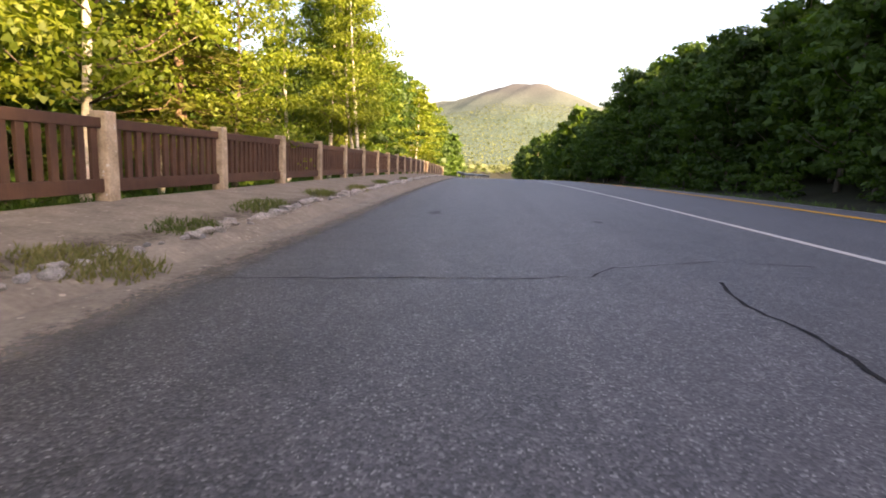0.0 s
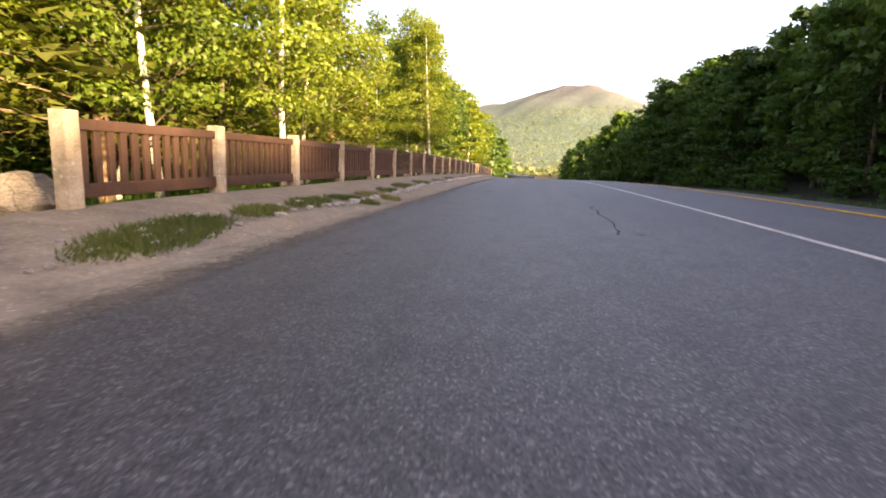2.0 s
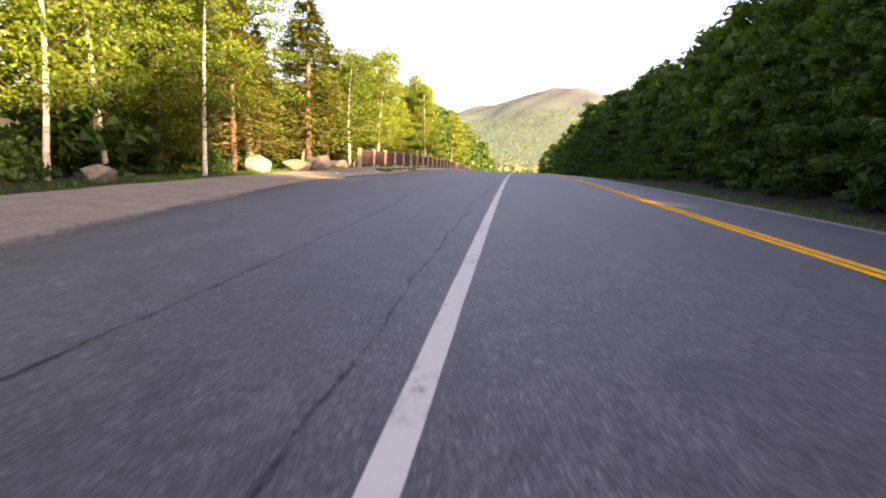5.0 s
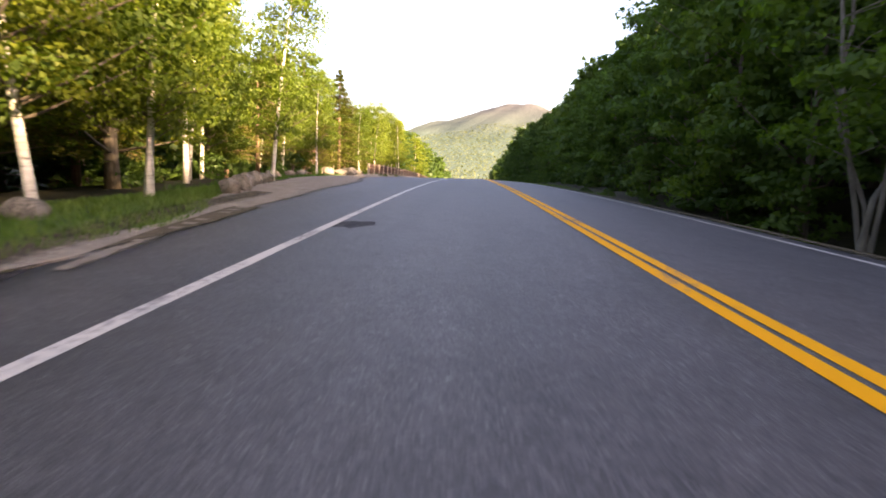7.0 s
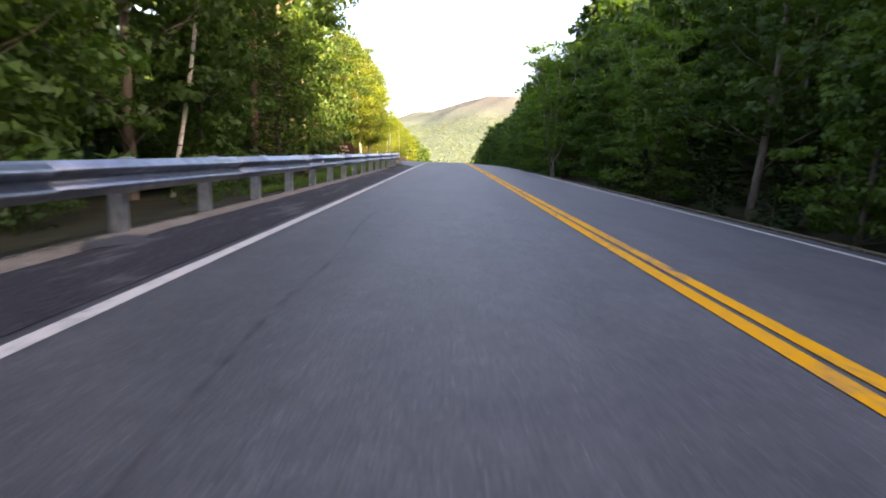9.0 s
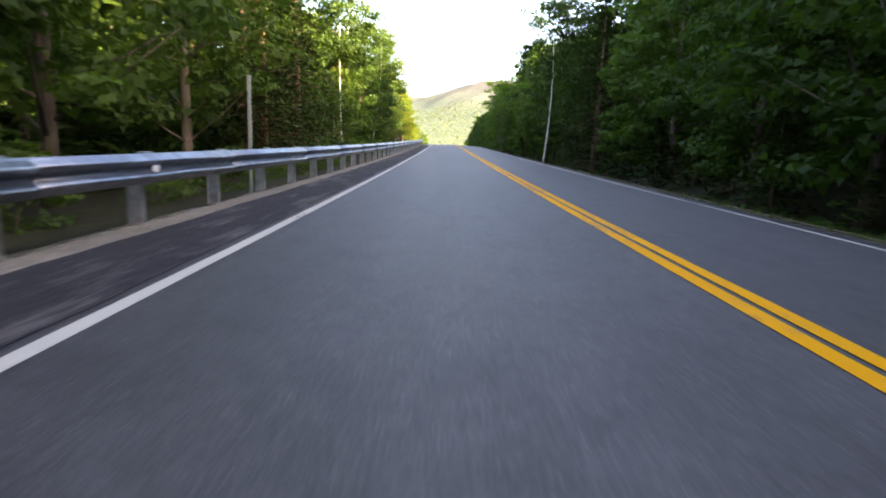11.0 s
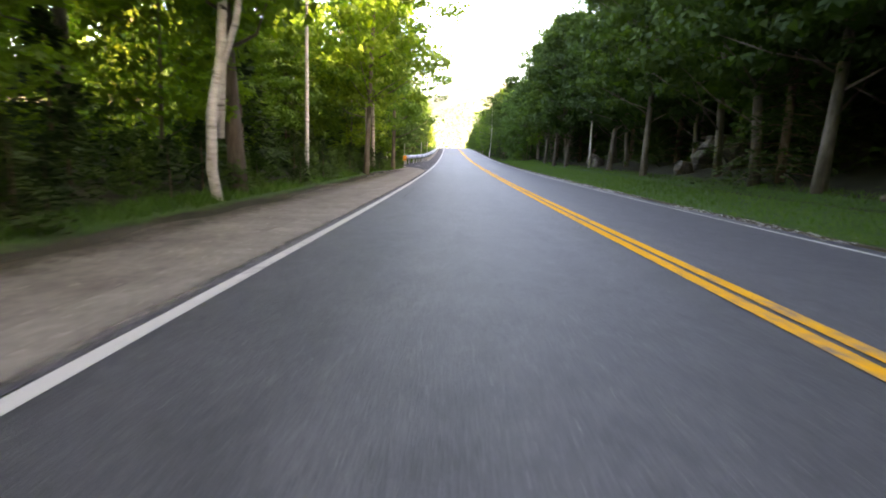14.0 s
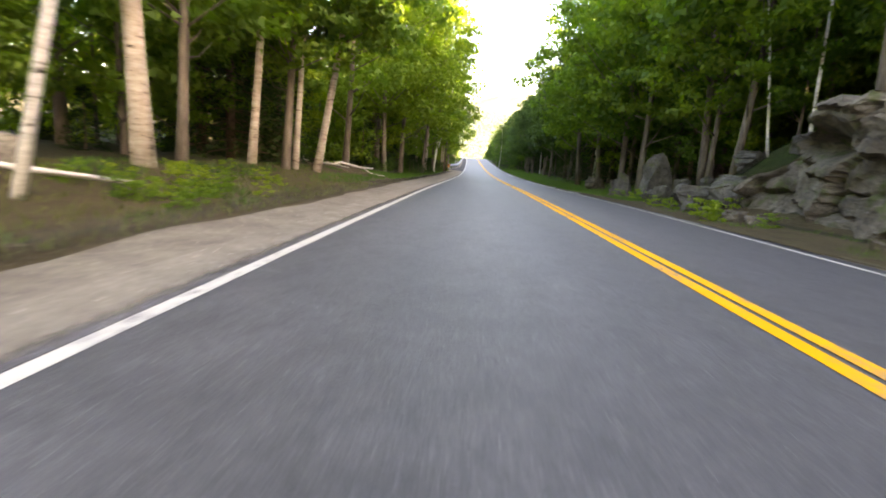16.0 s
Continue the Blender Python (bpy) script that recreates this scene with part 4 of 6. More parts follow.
# a second, short guardrail past the crest
far_rail = tagged(new("guardrail"), "short galvanised guardrail beyond the fence past the crest", "guardrail")
ax, ay, bx, by = -2.6, 66.0, 1.6, 86.0
vs, fs = [], []
for f in np.linspace(0, 1, 6):
    x, y = ax + (bx - ax) * f, ay + (by - ay) * f
    for px, pz in PROFILE:
        vs.append((x + px, y, gz(x, y) + pz + 0.04))
n = len(PROFILE)
for a in range(5):
    for b in range(n):
        fs.append((a * n + b, a * n + (b + 1) % n, (a + 1) * n + (b + 1) % n, (a + 1) * n + b))
link_mesh("rail_beam", vs, fs, GALV, far_rail, smooth=True)
for f in np.linspace(0.02, 0.98, 10):
    x, y = ax + (bx - ax) * f - 0.1, ay + (by - ay) * f
    c = again(gpost, Matrix.Translation((x, y, gz(x, y))))
    c.parent = far_rail

# tall thin marker poles by the rail
for y, dd, h in ((y_end - n_seg * seg, -0.12, 1.95), (-134.0, -0.25, 2.0), (-121.0, -0.25, 2.0), (-62.75, -0.12, 1.75)):
    x = at_d(rail_d(y), y) + dd
    bm = bmesh.new()
    box(bm, 0, 0, h / 2 - 0.1, 0.06, 0.035, h + 0.2, 0.008)
    ob = part("marker_pole", bm, POLE_GREY)
    ob.location = (x, y, gz(x, y))
    tagged(ob, "slim grey marker pole standing behind the guardrail", "pole", "marker poles")

# striped object marker at the rail's end
mk = tagged(new("object_marker"), "orange and black diagonal striped marker panel at the guardrail end", "marker sign")
y = y_end - n_seg * seg - 0.35
x = at_d(rail_d(y), y) - 0.02
mk.location = (x, y, rail_base(y)[1] - 0.02)
bm = bmesh.new()
box(bm, 0, 0.03, 0.35, 0.05, 0.04, 0.9)
part("post", bm, GALV_DULL, mk)
bm = bmesh.new()
box(bm, 0, 0, 0.52, 0.30, 0.012, 0.40, 0.004)
part("panel", bm, ORANGE, mk)
for k in range(4):
    zc0 = 0.25 + 0.155 * k
    quad = [(-0.15, zc0 + 0.15), (-0.15, zc0 + 0.225), (0.15, zc0 + 0.05), (0.15, zc0 - 0.025)]
    quad = [(px, min(max(pz, 0.325), 0.715)) for px, pz in quad]
    link_mesh("stripe", [(px, -0.009, pz) for px, pz in quad] + [(px, -0.0065, pz) for px, pz in quad], [(0, 1, 2, 3), (7, 6, 5, 4), (0, 4, 5, 1), (1, 5, 6, 2), (2, 6, 7, 3), (3, 7, 4, 0)], BLACK, mk)

# ---- falls sign ----
sg = tagged(new("park_sign"), "dark brown routed wooden park sign on posts behind the guardrail", "sign")
sx, sy = 0.136, -59.02
sg.matrix_basis = pose(sx, sy, 2.80, 0, 0, -23)
bm = bmesh.new()
corners = [(-0.85, 0.42), (0.72, 0.42), (0.93, 0.66), (0.93, 1.02), (0.72, 1.30), (-0.85, 1.30)]
f = bm.faces.new([bm.verts.new((px, -0.03, pz)) for px, pz in corners])
ext = bmesh.ops.extrude_face_region(bm, geom=[f])
bmesh.ops.translate(bm, vec=(0, 0.06, 0), verts=[v for v in ext["geom"] if isinstance(v, bmesh.types.BMVert)])
bmesh.ops.recalc_face_normals(bm, faces=bm.faces)
part("board", bm, SIGN_BROWN, sg)
for px in (-0.75, 0.3):
    bm = bmesh.new()
    box(bm, px, 0.09, 0.25, 0.12, 0.12, 2.2, 0.01)
    part("post", bm, SIGN_BROWN, sg)
for word, px, pz in (("MOTHER", -0.17, 1.015), ("WALKER", 0.0, 0.81), ("FALLS", -0.14, 0.605)):
    cu = bpy.data.curves.new("lettering", "FONT")
    cu.body, cu.size, cu.extrude = word, 0.15, 0.005
    cu.materials.append(LETTER_WHITE)
    ob = new("lettering", cu)
    ob.parent = sg
    ob.matrix_basis = pose(px, -0.036, pz, 90, 0, 0)

# ---- trees ----


def leaf_quads(centers, size, rng, up=0.4, flat=0.62, tri=False, out=None):
    """Leaves of four corners, or of three; they lie along the skin of their clump where out is given."""
    n = len(centers)
    nrm = rng.normal(size=(n, 3))
    if out is None:
        nrm[:, 2] = np.abs(nrm[:, 2]) + up
    else:
        nrm = nrm * 0.42 + out
        nrm[:, 2] += 0.35
    nrm /= np.linalg.norm(nrm, axis=1, keepdims=True)
    a = rng.normal(size=(n, 3))
    a -= nrm * (a * nrm).sum(1, keepdims=True)
    a /= np.linalg.norm(a, axis=1, keepdims=True)
    b = np.cross(nrm, a)
    s = size * rng.uniform(0.6, 1.35, (n, 1))
    if tri:
        v = np.empty((n, 3, 3))
        v[:, 0] = centers + a * s * 0.6
        v[:, 1] = centers - a * s * 0.4 + b * s * flat * 0.5 + nrm * s * 0.08
        v[:, 2] = centers - a * s * 0.4 - b * s * flat * 0.5 - nrm * s * 0.08
        return v
    v = np.empty((n, 4, 3))
    v[:, 0] = centers - a * s * 0.5
    v[:, 1] = centers + b * s * flat * 0.5 + nrm * s * 0.08
    v[:, 2] = centers + a * s * 0.5
    v[:, 3] = centers - b * s * flat * 0.5 + nrm * s * 0.08
    return v


def leaves_mesh(name, v, material):
    n, k = v.shape[:2]
    me = bpy.data.meshes.new(name)
    me.vertices.add(n * k)
    me.vertices.foreach_set("co", v.reshape(-1).astype(np.float32))
    me.loops.add(n * k)
    me.loops.foreach_set("vertex_index", np.arange(n * k, dtype=np.int32))
    me.polygons.add(n)
    me.polygons.foreach_set("loop_start", np.arange(0, n * k, k, dtype=np.int32))
    me.polygons.foreach_set("loop_total", np.full(n, k, dtype=np.int32))
    me.materials.append(material)
    me.update(calc_edges=True)
    return me


def clump_leaves(cl, per, spread, leaf, rng):
    """Leaf triangles in flat clumps, dense on the outside of each."""
    cen, outs = [], []
    for c, h, rr in cl:
        k = int(per * rng.uniform(0.6, 1.4))
        s = spread * rng.uniform(0.7, 1.4)
        u = rng.normal(size=(k, 3))
        u /= np.linalg.norm(u, axis=1, keepdims=True)
        r = rng.uniform(0.25, 1.0, (k, 1)) ** 0.55 * 1.45 * rng.uniform(0.8, 1.12, (k, 1))
        cen.append(c + u * r * np.array([s, s, s * 0.42]))
        outs.append(u * np.array([0.7, 0.7, 1.0]))
    return leaf_quads(np.concatenate(cen), leaf, rng, flat=0.85, tri=True, out=np.concatenate(outs))


def broadleaf(name, seed, H, R, low, n_cl, per, leaf, leafmat, bark, r0, lean=0.0, spread=0.55, label="", category="tree", top=1.0, limbs=3):
    """A tree of trunk, limbs and a crown of leaf clumps from height low to H."""
    rng = np.random.default_rng(seed)
    root = tagged(new(name), label, category)
    bend = rng.normal(size=2) * 0.25
    def axis(h):
        t = h / H
        return np.array([lean * H * t + bend[0] * math.sin(t * 3), bend[1] * math.sin(t * 2.4), h])
    hs = np.linspace(-0.3, H * 0.93, 9)
    pts = [tuple(axis(max(h, 0)) + np.array([0, 0, min(h, 0)])) for h in hs]
    rad = [r0 * (1.25 if i == 0 else 1) * (1 - 0.9 * max(h, 0) / H) + 0.012 for i, h in enumerate(hs)]
    vs, fs = tube(pts, rad, 8 if limbs else 5)
    cl = []
    for i in range(n_cl):
        h = low + (H - low) * (i + rng.uniform(0, 1)) / n_cl
        t = (h - low) / (H - low)
        env = R * (math.sin(math.pi * min(0.12 + 0.85 * t ** 0.8, 1.0)) ** 0.7) * top + 0.25
        ang = i * 2.4 + rng.uniform(-0.7, 0.7)
        rr = env * rng.uniform(0.35, 1.08)
        c = axis(h) + np.array([math.cos(ang) * rr, math.sin(ang) * rr, rng.uniform(-0.3, 0.4)])
        cl.append((c, h, rr))
    link_mesh("trunk", vs, fs, bark, root, smooth=True)
    vs, fs = [], []
    for c, h, rr in cl[::limbs] if limbs else []:
        h0 = max(h - rr * rng.uniform(0.35, 0.8), low * 0.6)
        a, b = axis(h0), c
        mid = (a + b) / 2 + np.array([0, 0, -0.06 * rr]) + rng.normal(size=3) * 0.08
        rb = max(r0 * 0.34 * (1 - 0.75 * h0 / H), 0.014)
        v2, f2 = tube([tuple(a), tuple(mid), tuple(b)], [rb, rb * 0.6, 0.008], 4)
        o = len(vs)
        vs += v2
        fs += [tuple(q + o for q in f) for f in f2]
    if vs:
        tagged(link_mesh("branchwork", vs, fs, TWIG if bark in (BIRCH_BARK, OLD_BIRCH) else bark, root, smooth=True), kind="stuff")
    quads = [clump_leaves(cl, per, spread, leaf, rng)]
    n_in = 8 if limbs else 3
    inner = np.concatenate([axis(h) + (c - axis(h)) * rng.uniform(0.05, 0.75, (n_in, 1)) + rng.normal(size=(n_in, 3)) * 0.3 for c, h, rr in cl])
    quads.append(leaf_quads(inner, min(leaf * 1.6, 0.6), rng, flat=0.8, tri=True))
    cr = new("crown", leaves_mesh("crown", np.concatenate(quads), leafmat))
    cr.parent = root
    return root


def many_stems(name, seed, H, R, low, stems, n_cl, per, leaf, leafmat, bark, r0, fan=0.2, fork=0.0, spread=0.6, label=""):
    """A tree of several bare stems that part at the height of the fork."""
    rng = np.random.default_rng(seed)
    root = tagged(new(name), label, "tree")
    ends = []
    for k in range(stems):
        a = 2 * math.pi * k / stems + rng.uniform(-0.5, 0.5)
        out = np.array([math.cos(a), math.sin(a), 0]) * fan * rng.uniform(0.6, 1.3)
        top = H * rng.uniform(0.72, 0.95)
        side = rng.normal(size=3) * 0.12
        hs = np.linspace(-0.3 if k == 0 or not fork else fork * 0.6, top, 10)
        pts = [out * max(h - fork, 0) ** 0.9 + side * math.sin(h * 1.3) + np.array([0, 0, h]) for h in hs]
        link_mesh("stem", *tube([tuple(p) for p in pts], [r0 * (1 if k == 0 else 0.7) * (1 - 0.8 * max(h, 0) / H) + 0.01 for h in hs], 7), bark, root, smooth=True)
        ends.append(pts)
    cl, vs, fs = [], [], []
    for i in range(n_cl):
        pts = ends[i % stems]
        h = low + (H - low) * rng.uniform(0, 1)
        base = min(pts, key=lambda p: abs(p[2] - h + 0.8))
        a = rng.uniform(0, 2 * math.pi)
        rr = R * (0.35 + 0.65 * math.sin(math.pi * min(0.15 + 0.8 * (h - low) / (H - low), 1))) * rng.uniform(0.25, 1.0)
        c = base * np.array([1, 1, 0]) + np.array([math.cos(a) * rr, math.sin(a) * rr, h])
        cl.append((c, h, rr))
        if i % 2 == 0:
            v2, f2 = tube([tuple(base), tuple((base + c) / 2 + rng.normal(size=3) * 0.1), tuple(c)], [max(r0 * 0.3, 0.012), 0.012, 0.005], 4)
            o = len(vs)
            vs += v2
            fs += [tuple(q + o for q in f) for f in f2]
    tagged(link_mesh("branchwork", vs, fs, bark, root, smooth=True), kind="stuff")
    new("crown", leaves_mesh("crown", clump_leaves(cl, per, spread, leaf, rng), leafmat)).parent = root
    return root


def conifer(name, seed, H, R, low, levels, arms, sprays, leafmat, bark, r0, size=0.3, label="", droop=0.35, limbs=True):
    rng = np.random.default_rng(seed)
    root = tagged(new(name), label, "conifer tree")
    vs, fs = tube([(0, 0, -0.3), (0.02, 0, H * 0.3), (0, 0.03, H * 0.7), (0, 0, H)], [r0 * 1.2, r0, r0 * 0.5, 0.012], 8)
    link_mesh("trunk", vs, fs, bark, root, smooth=True)
    vs, fs = [], []
    cen = []
    for i in range(levels):
        t = i / (levels - 1)
        h = low + (H - low) * t * 0.98
        L = R * (1 - t) ** 0.85 + 0.15
        for k in range(arms):
            ang = rng.uniform(0, 2 * math.pi)
            l = L * rng.uniform(0.55, 1.1)
            w = np.array([math.cos(ang), math.sin(ang), 0])
            up = rng.uniform(-0.1, 0.15)
            ss = np.sqrt(rng.uniform(0.02, 1, sprays))
            p = np.outer(ss * l, w)
            side = np.cross(w, (0, 0, 1))
            p += np.outer(rng.normal(size=sprays) * 0.16 * l * (0.4 + ss), side)
            p[:, 2] += h + up * l * ss - droop * l * ss ** 2 + rng.normal(size=sprays) * 0.06
            cen.append(p)
            if limbs and k % 2 == 0:
                v2, f2 = tube([(0, 0, h), tuple(w * l * 0.5 + np.array([0, 0, h + up * l * 0.5 - droop * l * 0.25])), tuple(w * l * 0.95 + np.array([0, 0, h + up * l - droop * l * 0.9]))], [0.03 * (1 - t) + 0.008, 0.015, 0.004], 4)
                o = len(vs)
                vs += v2
                fs += [tuple(q + o for q in f) for f in f2]
    if vs:
        tagged(link_mesh("branchwork", vs, fs, bark, root, smooth=True), kind="stuff")
    v = leaf_quads(np.concatenate(cen), size, rng, up=2.3, flat=0.55, tri=True)
    cr = new("crown", leaves_mesh("crown", v, leafmat))
    cr.parent = root
    return root


L_MAPLE = "green broadleaf tree with a dense uneven crown at the forest edge"
L_BIRCH = "paper birch with white bark and light yellow-green leaves"
L_SPRUCE = "dark green conifer with drooping layered branches"
L_SHRUB = "rounded dark green shrub under the forest trees"
L_BUSH = "low leafy green bush at the forest edge"
MAPLES = [broadleaf("maple_tree", 11, 11.0, 3.0, 0.9, 74, 108, 0.245, LIFTED_MAPLE_LEAF, GREY_BARK, 0.15, 0.01, 0.62, label=L_MAPLE),
          broadleaf("maple_tree", 12, 12.5, 3.4, 1.6, 76, 110, 0.25, LIFTED_MAPLE_LEAF, GREY_BARK, 0.18, -0.02, 0.66, label=L_MAPLE),
          broadleaf("maple_tree", 13, 9.5, 2.8, 0.6, 70, 104, 0.235, LIFTED_MAPLE_LEAF, GREY_BARK, 0.12, 0.02, 0.58, label=L_MAPLE),
          broadleaf("maple_tree", 14, 13.5, 3.1, 1.2, 76, 108, 0.245, LIFTED_MAPLE_LEAF, GREY_BARK, 0.16, 0.03, 0.62, label=L_MAPLE)]
BIRCHES = [broadleaf("birch_tree", 21, 11.5, 2.3, 3.0, 92, 140, 0.126, SUNNED_BIRCH_LEAF, BIRCH_BARK, 0.115, 0.03, 0.56, label=L_BIRCH, limbs=2),
           broadleaf("birch_tree", 22, 10.0, 2.0, 2.4, 84, 138, 0.122, SUNNED_BIRCH_LEAF, BIRCH_BARK, 0.10, -0.04, 0.55, label=L_BIRCH, limbs=2),
           broadleaf("maple_tree", 23, 9.5, 2.6, 1.2, 90, 138, 0.135, SUNNED_BIRCH_LEAF, GREY_BARK, 0.12, 0.0, 0.6, label="yellow-green broadleaf tree beside the lay-by")]
SPRUCES = [conifer("conifer", 31, 11.5, 2.9, 0.5, 27, 9, 38, NEEDLE, PINE_BARK, 0.16, 0.205, label=L_SPRUCE),
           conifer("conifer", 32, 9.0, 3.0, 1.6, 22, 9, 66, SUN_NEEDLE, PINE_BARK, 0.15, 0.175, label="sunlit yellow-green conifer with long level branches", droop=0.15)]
L_TALL = "tall grey-barked broadleaf tree with a high green crown"
TALL = [broadleaf("beech_tree", 41, 15.0, 4.0, 4.0, 82, 118, 0.235, BEECH_LEAF, GREY_BARK, 0.165, 0.02, 0.7, label=L_TALL),
        broadleaf("beech_tree", 42, 14.0, 3.6, 3.6, 76, 118, 0.23, BEECH_LEAF, GREY_BARK, 0.15, -0.01, 0.68, label=L_TALL),
        broadleaf("birch_tree", 43, 14.5, 3.2, 5.4, 72, 118, 0.21, BEECH_LEAF, OLD_BIRCH, 0.14, 0.02, 0.64, label="tall paper birch with peeling white bark and a high crown")]
# a maple given the yellow birch leaf, its sunlight put into the colour
GOLD = broadleaf("maple_tree", 46, 11.5, 3.6, 1.9, 120, 150, 0.132, SUNNED_BIRCH_LEAF, GREY_BARK, 0.2, 0.0, 0.6, label="broad yellow-green maple with sunlit layered branches", limbs=2)
NBUSH = [broadleaf("bush", 53, 2.2, 1.35, 0.1, 24, 62, 0.145, LEAF, GREY_BARK, 0.03, 0, 0.4, label=L_BUSH, category="bush", limbs=0), broadleaf("bush", 54, 1.4, 1.15, 0.05, 18, 62, 0.13, LEAF, GREY_BARK, 0.02, 0, 0.34, label=L_BUSH, category="bush", limbs=0)]
FERN = broadleaf("fern", 55, 0.42, 0.42, 0.04, 12, 42, 0.075, SUNNY_LEAF, GREY_BARK, 0.008, 0, 0.13, label="low bright green fern on the bank", category="fern", limbs=0)
NEAR = broadleaf("maple_tree", 47, 12.0, 3.2, 2.2, 84, 135, 0.19, LEAF, GREY_BARK, 0.16, 0.01, 0.62, label=L_MAPLE)
LOD = [broadleaf("maple_tree", 48, 11.5, 3.0, 1.0, 66, 60, 0.33, LEAF, GREY_BARK, 0.15, 0.01, 0.62, label=L_MAPLE), broadleaf("birch_tree", 49, 10.5, 2.4, 1.6, 60, 60, 0.25, SUNNED_BIRCH_LEAF, BIRCH_BARK, 0.13, 0.02, 0.52, label=L_BIRCH)]
YB = broadleaf("beech_tree", 45, 8.5, 2.8, 1.5, 60, 88, 0.22, BEECH_LEAF, GREY_BARK, 0.09, 0.02, 0.6, label="young beech with fresh green layered leaves")
DARK = broadleaf("oak_tree", 44, 14.0, 3.9, 3.4, 80, 104, 0.25, SHADED_LEAF, GREY_BARK, 0.17, 0.02, 0.66, label="tall dark green broadleaf tree with a high crown")
BUSHES = [broadleaf("shrub", 51, 2.4, 1.4, 0.1, 22, 32, 0.26, LEAF, GREY_BARK, 0.03, 0, 0.4, label=L_SHRUB, category="shrub", limbs=0),
          broadleaf("shrub", 52, 1.5, 1.2, 0.05, 16, 36, 0.22, LEAF, GREY_BARK, 0.02, 0, 0.34, label=L_SHRUB, category="shrub", limbs=0)]
MIDS = [broadleaf("forest_tree", 61, 12.5, 3.4, 0.8, 66, 23, 0.66, LEAF, GREY_BARK, 0.15, 0.0, 0.66, label=L_MAPLE, limbs=0),
        broadleaf("forest_tree", 62, 14.0, 3.6, 1.2, 70, 23, 0.68, LEAF, GREY_BARK, 0.16, 0.0, 0.68, label=L_MAPLE, limbs=0),
        conifer("conifer", 63, 13.5, 3.0, 0.6, 20, 7, 11, NEEDLE, PINE_BARK, 0.16, 0.65, label=L_SPRUCE, limbs=False)]
FARS = [broadleaf("woodland_tree", 71, 13.0, 3.6, 0.3, 50, 12, 1.3, LEAF, GREY_BARK, 0.15, 0.0, 0.75, label="broadleaf tree deep in the woods", limbs=0),
        conifer("conifer", 72, 14.0, 3.0, 0.3, 14, 6, 7, NEEDLE, PINE_BARK, 0.15, 1.15, label="dark conifer deep in the woods", limbs=False)]
SLIM = broadleaf("birch_tree", 24, 12.5, 2.1, 7.0, 40, 100, 0.17, LEAF, BIRCH_BARK, 0.05, 0.01, 0.5, label="slender paper birch with a long bare white trunk", limbs=2)
MULTI = many_stems("maple_tree", 25, 11.0, 2.3, 2.8, 4, 80, 100, 0.16, BEECH_LEAF, PALE_BARK, 0.066, 0.2, 0.0, 0.5, label="pale-stemmed maple with several thin trunks at the forest edge")
FORK = many_stems("birch_tree", 26, 11.0, 2.6, 4.2, 3, 56, 90, 0.18, BEECH_LEAF, BIRCH_BARK, 0.085, 0.22, 2.2, 0.55, label="forked white paper birch leaning over the verge")
FINE = broadleaf("maple_tree", 36, 11.0, 2.9, 1.6, 96, 140, 0.125, LEAF, GREY_BARK, 0.14, 0.0, 0.6, label="dark green maple at the edge of the lay-by", limbs=2)
OLD_WHITE = broadleaf("birch_tree", 37, 11.5, 2.6, 3.4, 92, 140, 0.126, SUNNED_BIRCH_LEAF, BIRCH_BARK, 0.2, 0.01, 0.58, label="stout paper birch with a thick white trunk", limbs=2)
# added saplings, their dark needles stand in for the shade under the trees
SAP = conifer("spruce_sapling", 33, 3.0, 1.25, 0.15, 14, 7, 14, NEEDLE, PINE_BARK, 0.035, 0.19, label="dark young spruce standing in for shade at the forest edge", limbs=False)
# back trees whose sunlit look is partly in their yellow leaf colour
LIT = [broadleaf("maple_tree", 27, 11.5, 3.2, 0.9, 60, 42, 0.34, SUNNED_BIRCH_LEAF, GREY_BARK, 0.13, 0.0, 0.7, label="sunlit yellow-green maple standing back in the woods", limbs=0),
       broadleaf("birch_tree", 28, 12.5, 2.8, 3.0, 56, 42, 0.32, SUNNED_BIRCH_LEAF, BIRCH_BARK, 0.12, 0.02, 0.66, label="sunlit paper birch standing back in the woods", limbs=0)]
UNDER = broadleaf("beech_sapling", 29, 7.0, 2.6, 2.0, 48, 88, 0.19, BEECH_LEAF, GREY_BARK, 0.055, 0.02, 0.58, label="slim young beech with level sprays of fresh leaves")

# saplings whose leaf colour stands in for sun shining through
GLOW = broadleaf("beech_sapling", 34, 7.5, 2.8, 1.6, 48, 84, 0.19, SUNNY_LEAF, GREY_BARK, 0.055, 0.02, 0.58, label="slim young beech with sunlight put into its leaf colour")
LOWB = broadleaf("beech_sapling", 35, 5.0, 2.4, 0.3, 46, 84, 0.18, SUNNY_LEAF, GREY_BARK, 0.045, 0.02, 0.55, label="bushy young beech with sun-coloured leaves down to the ground")


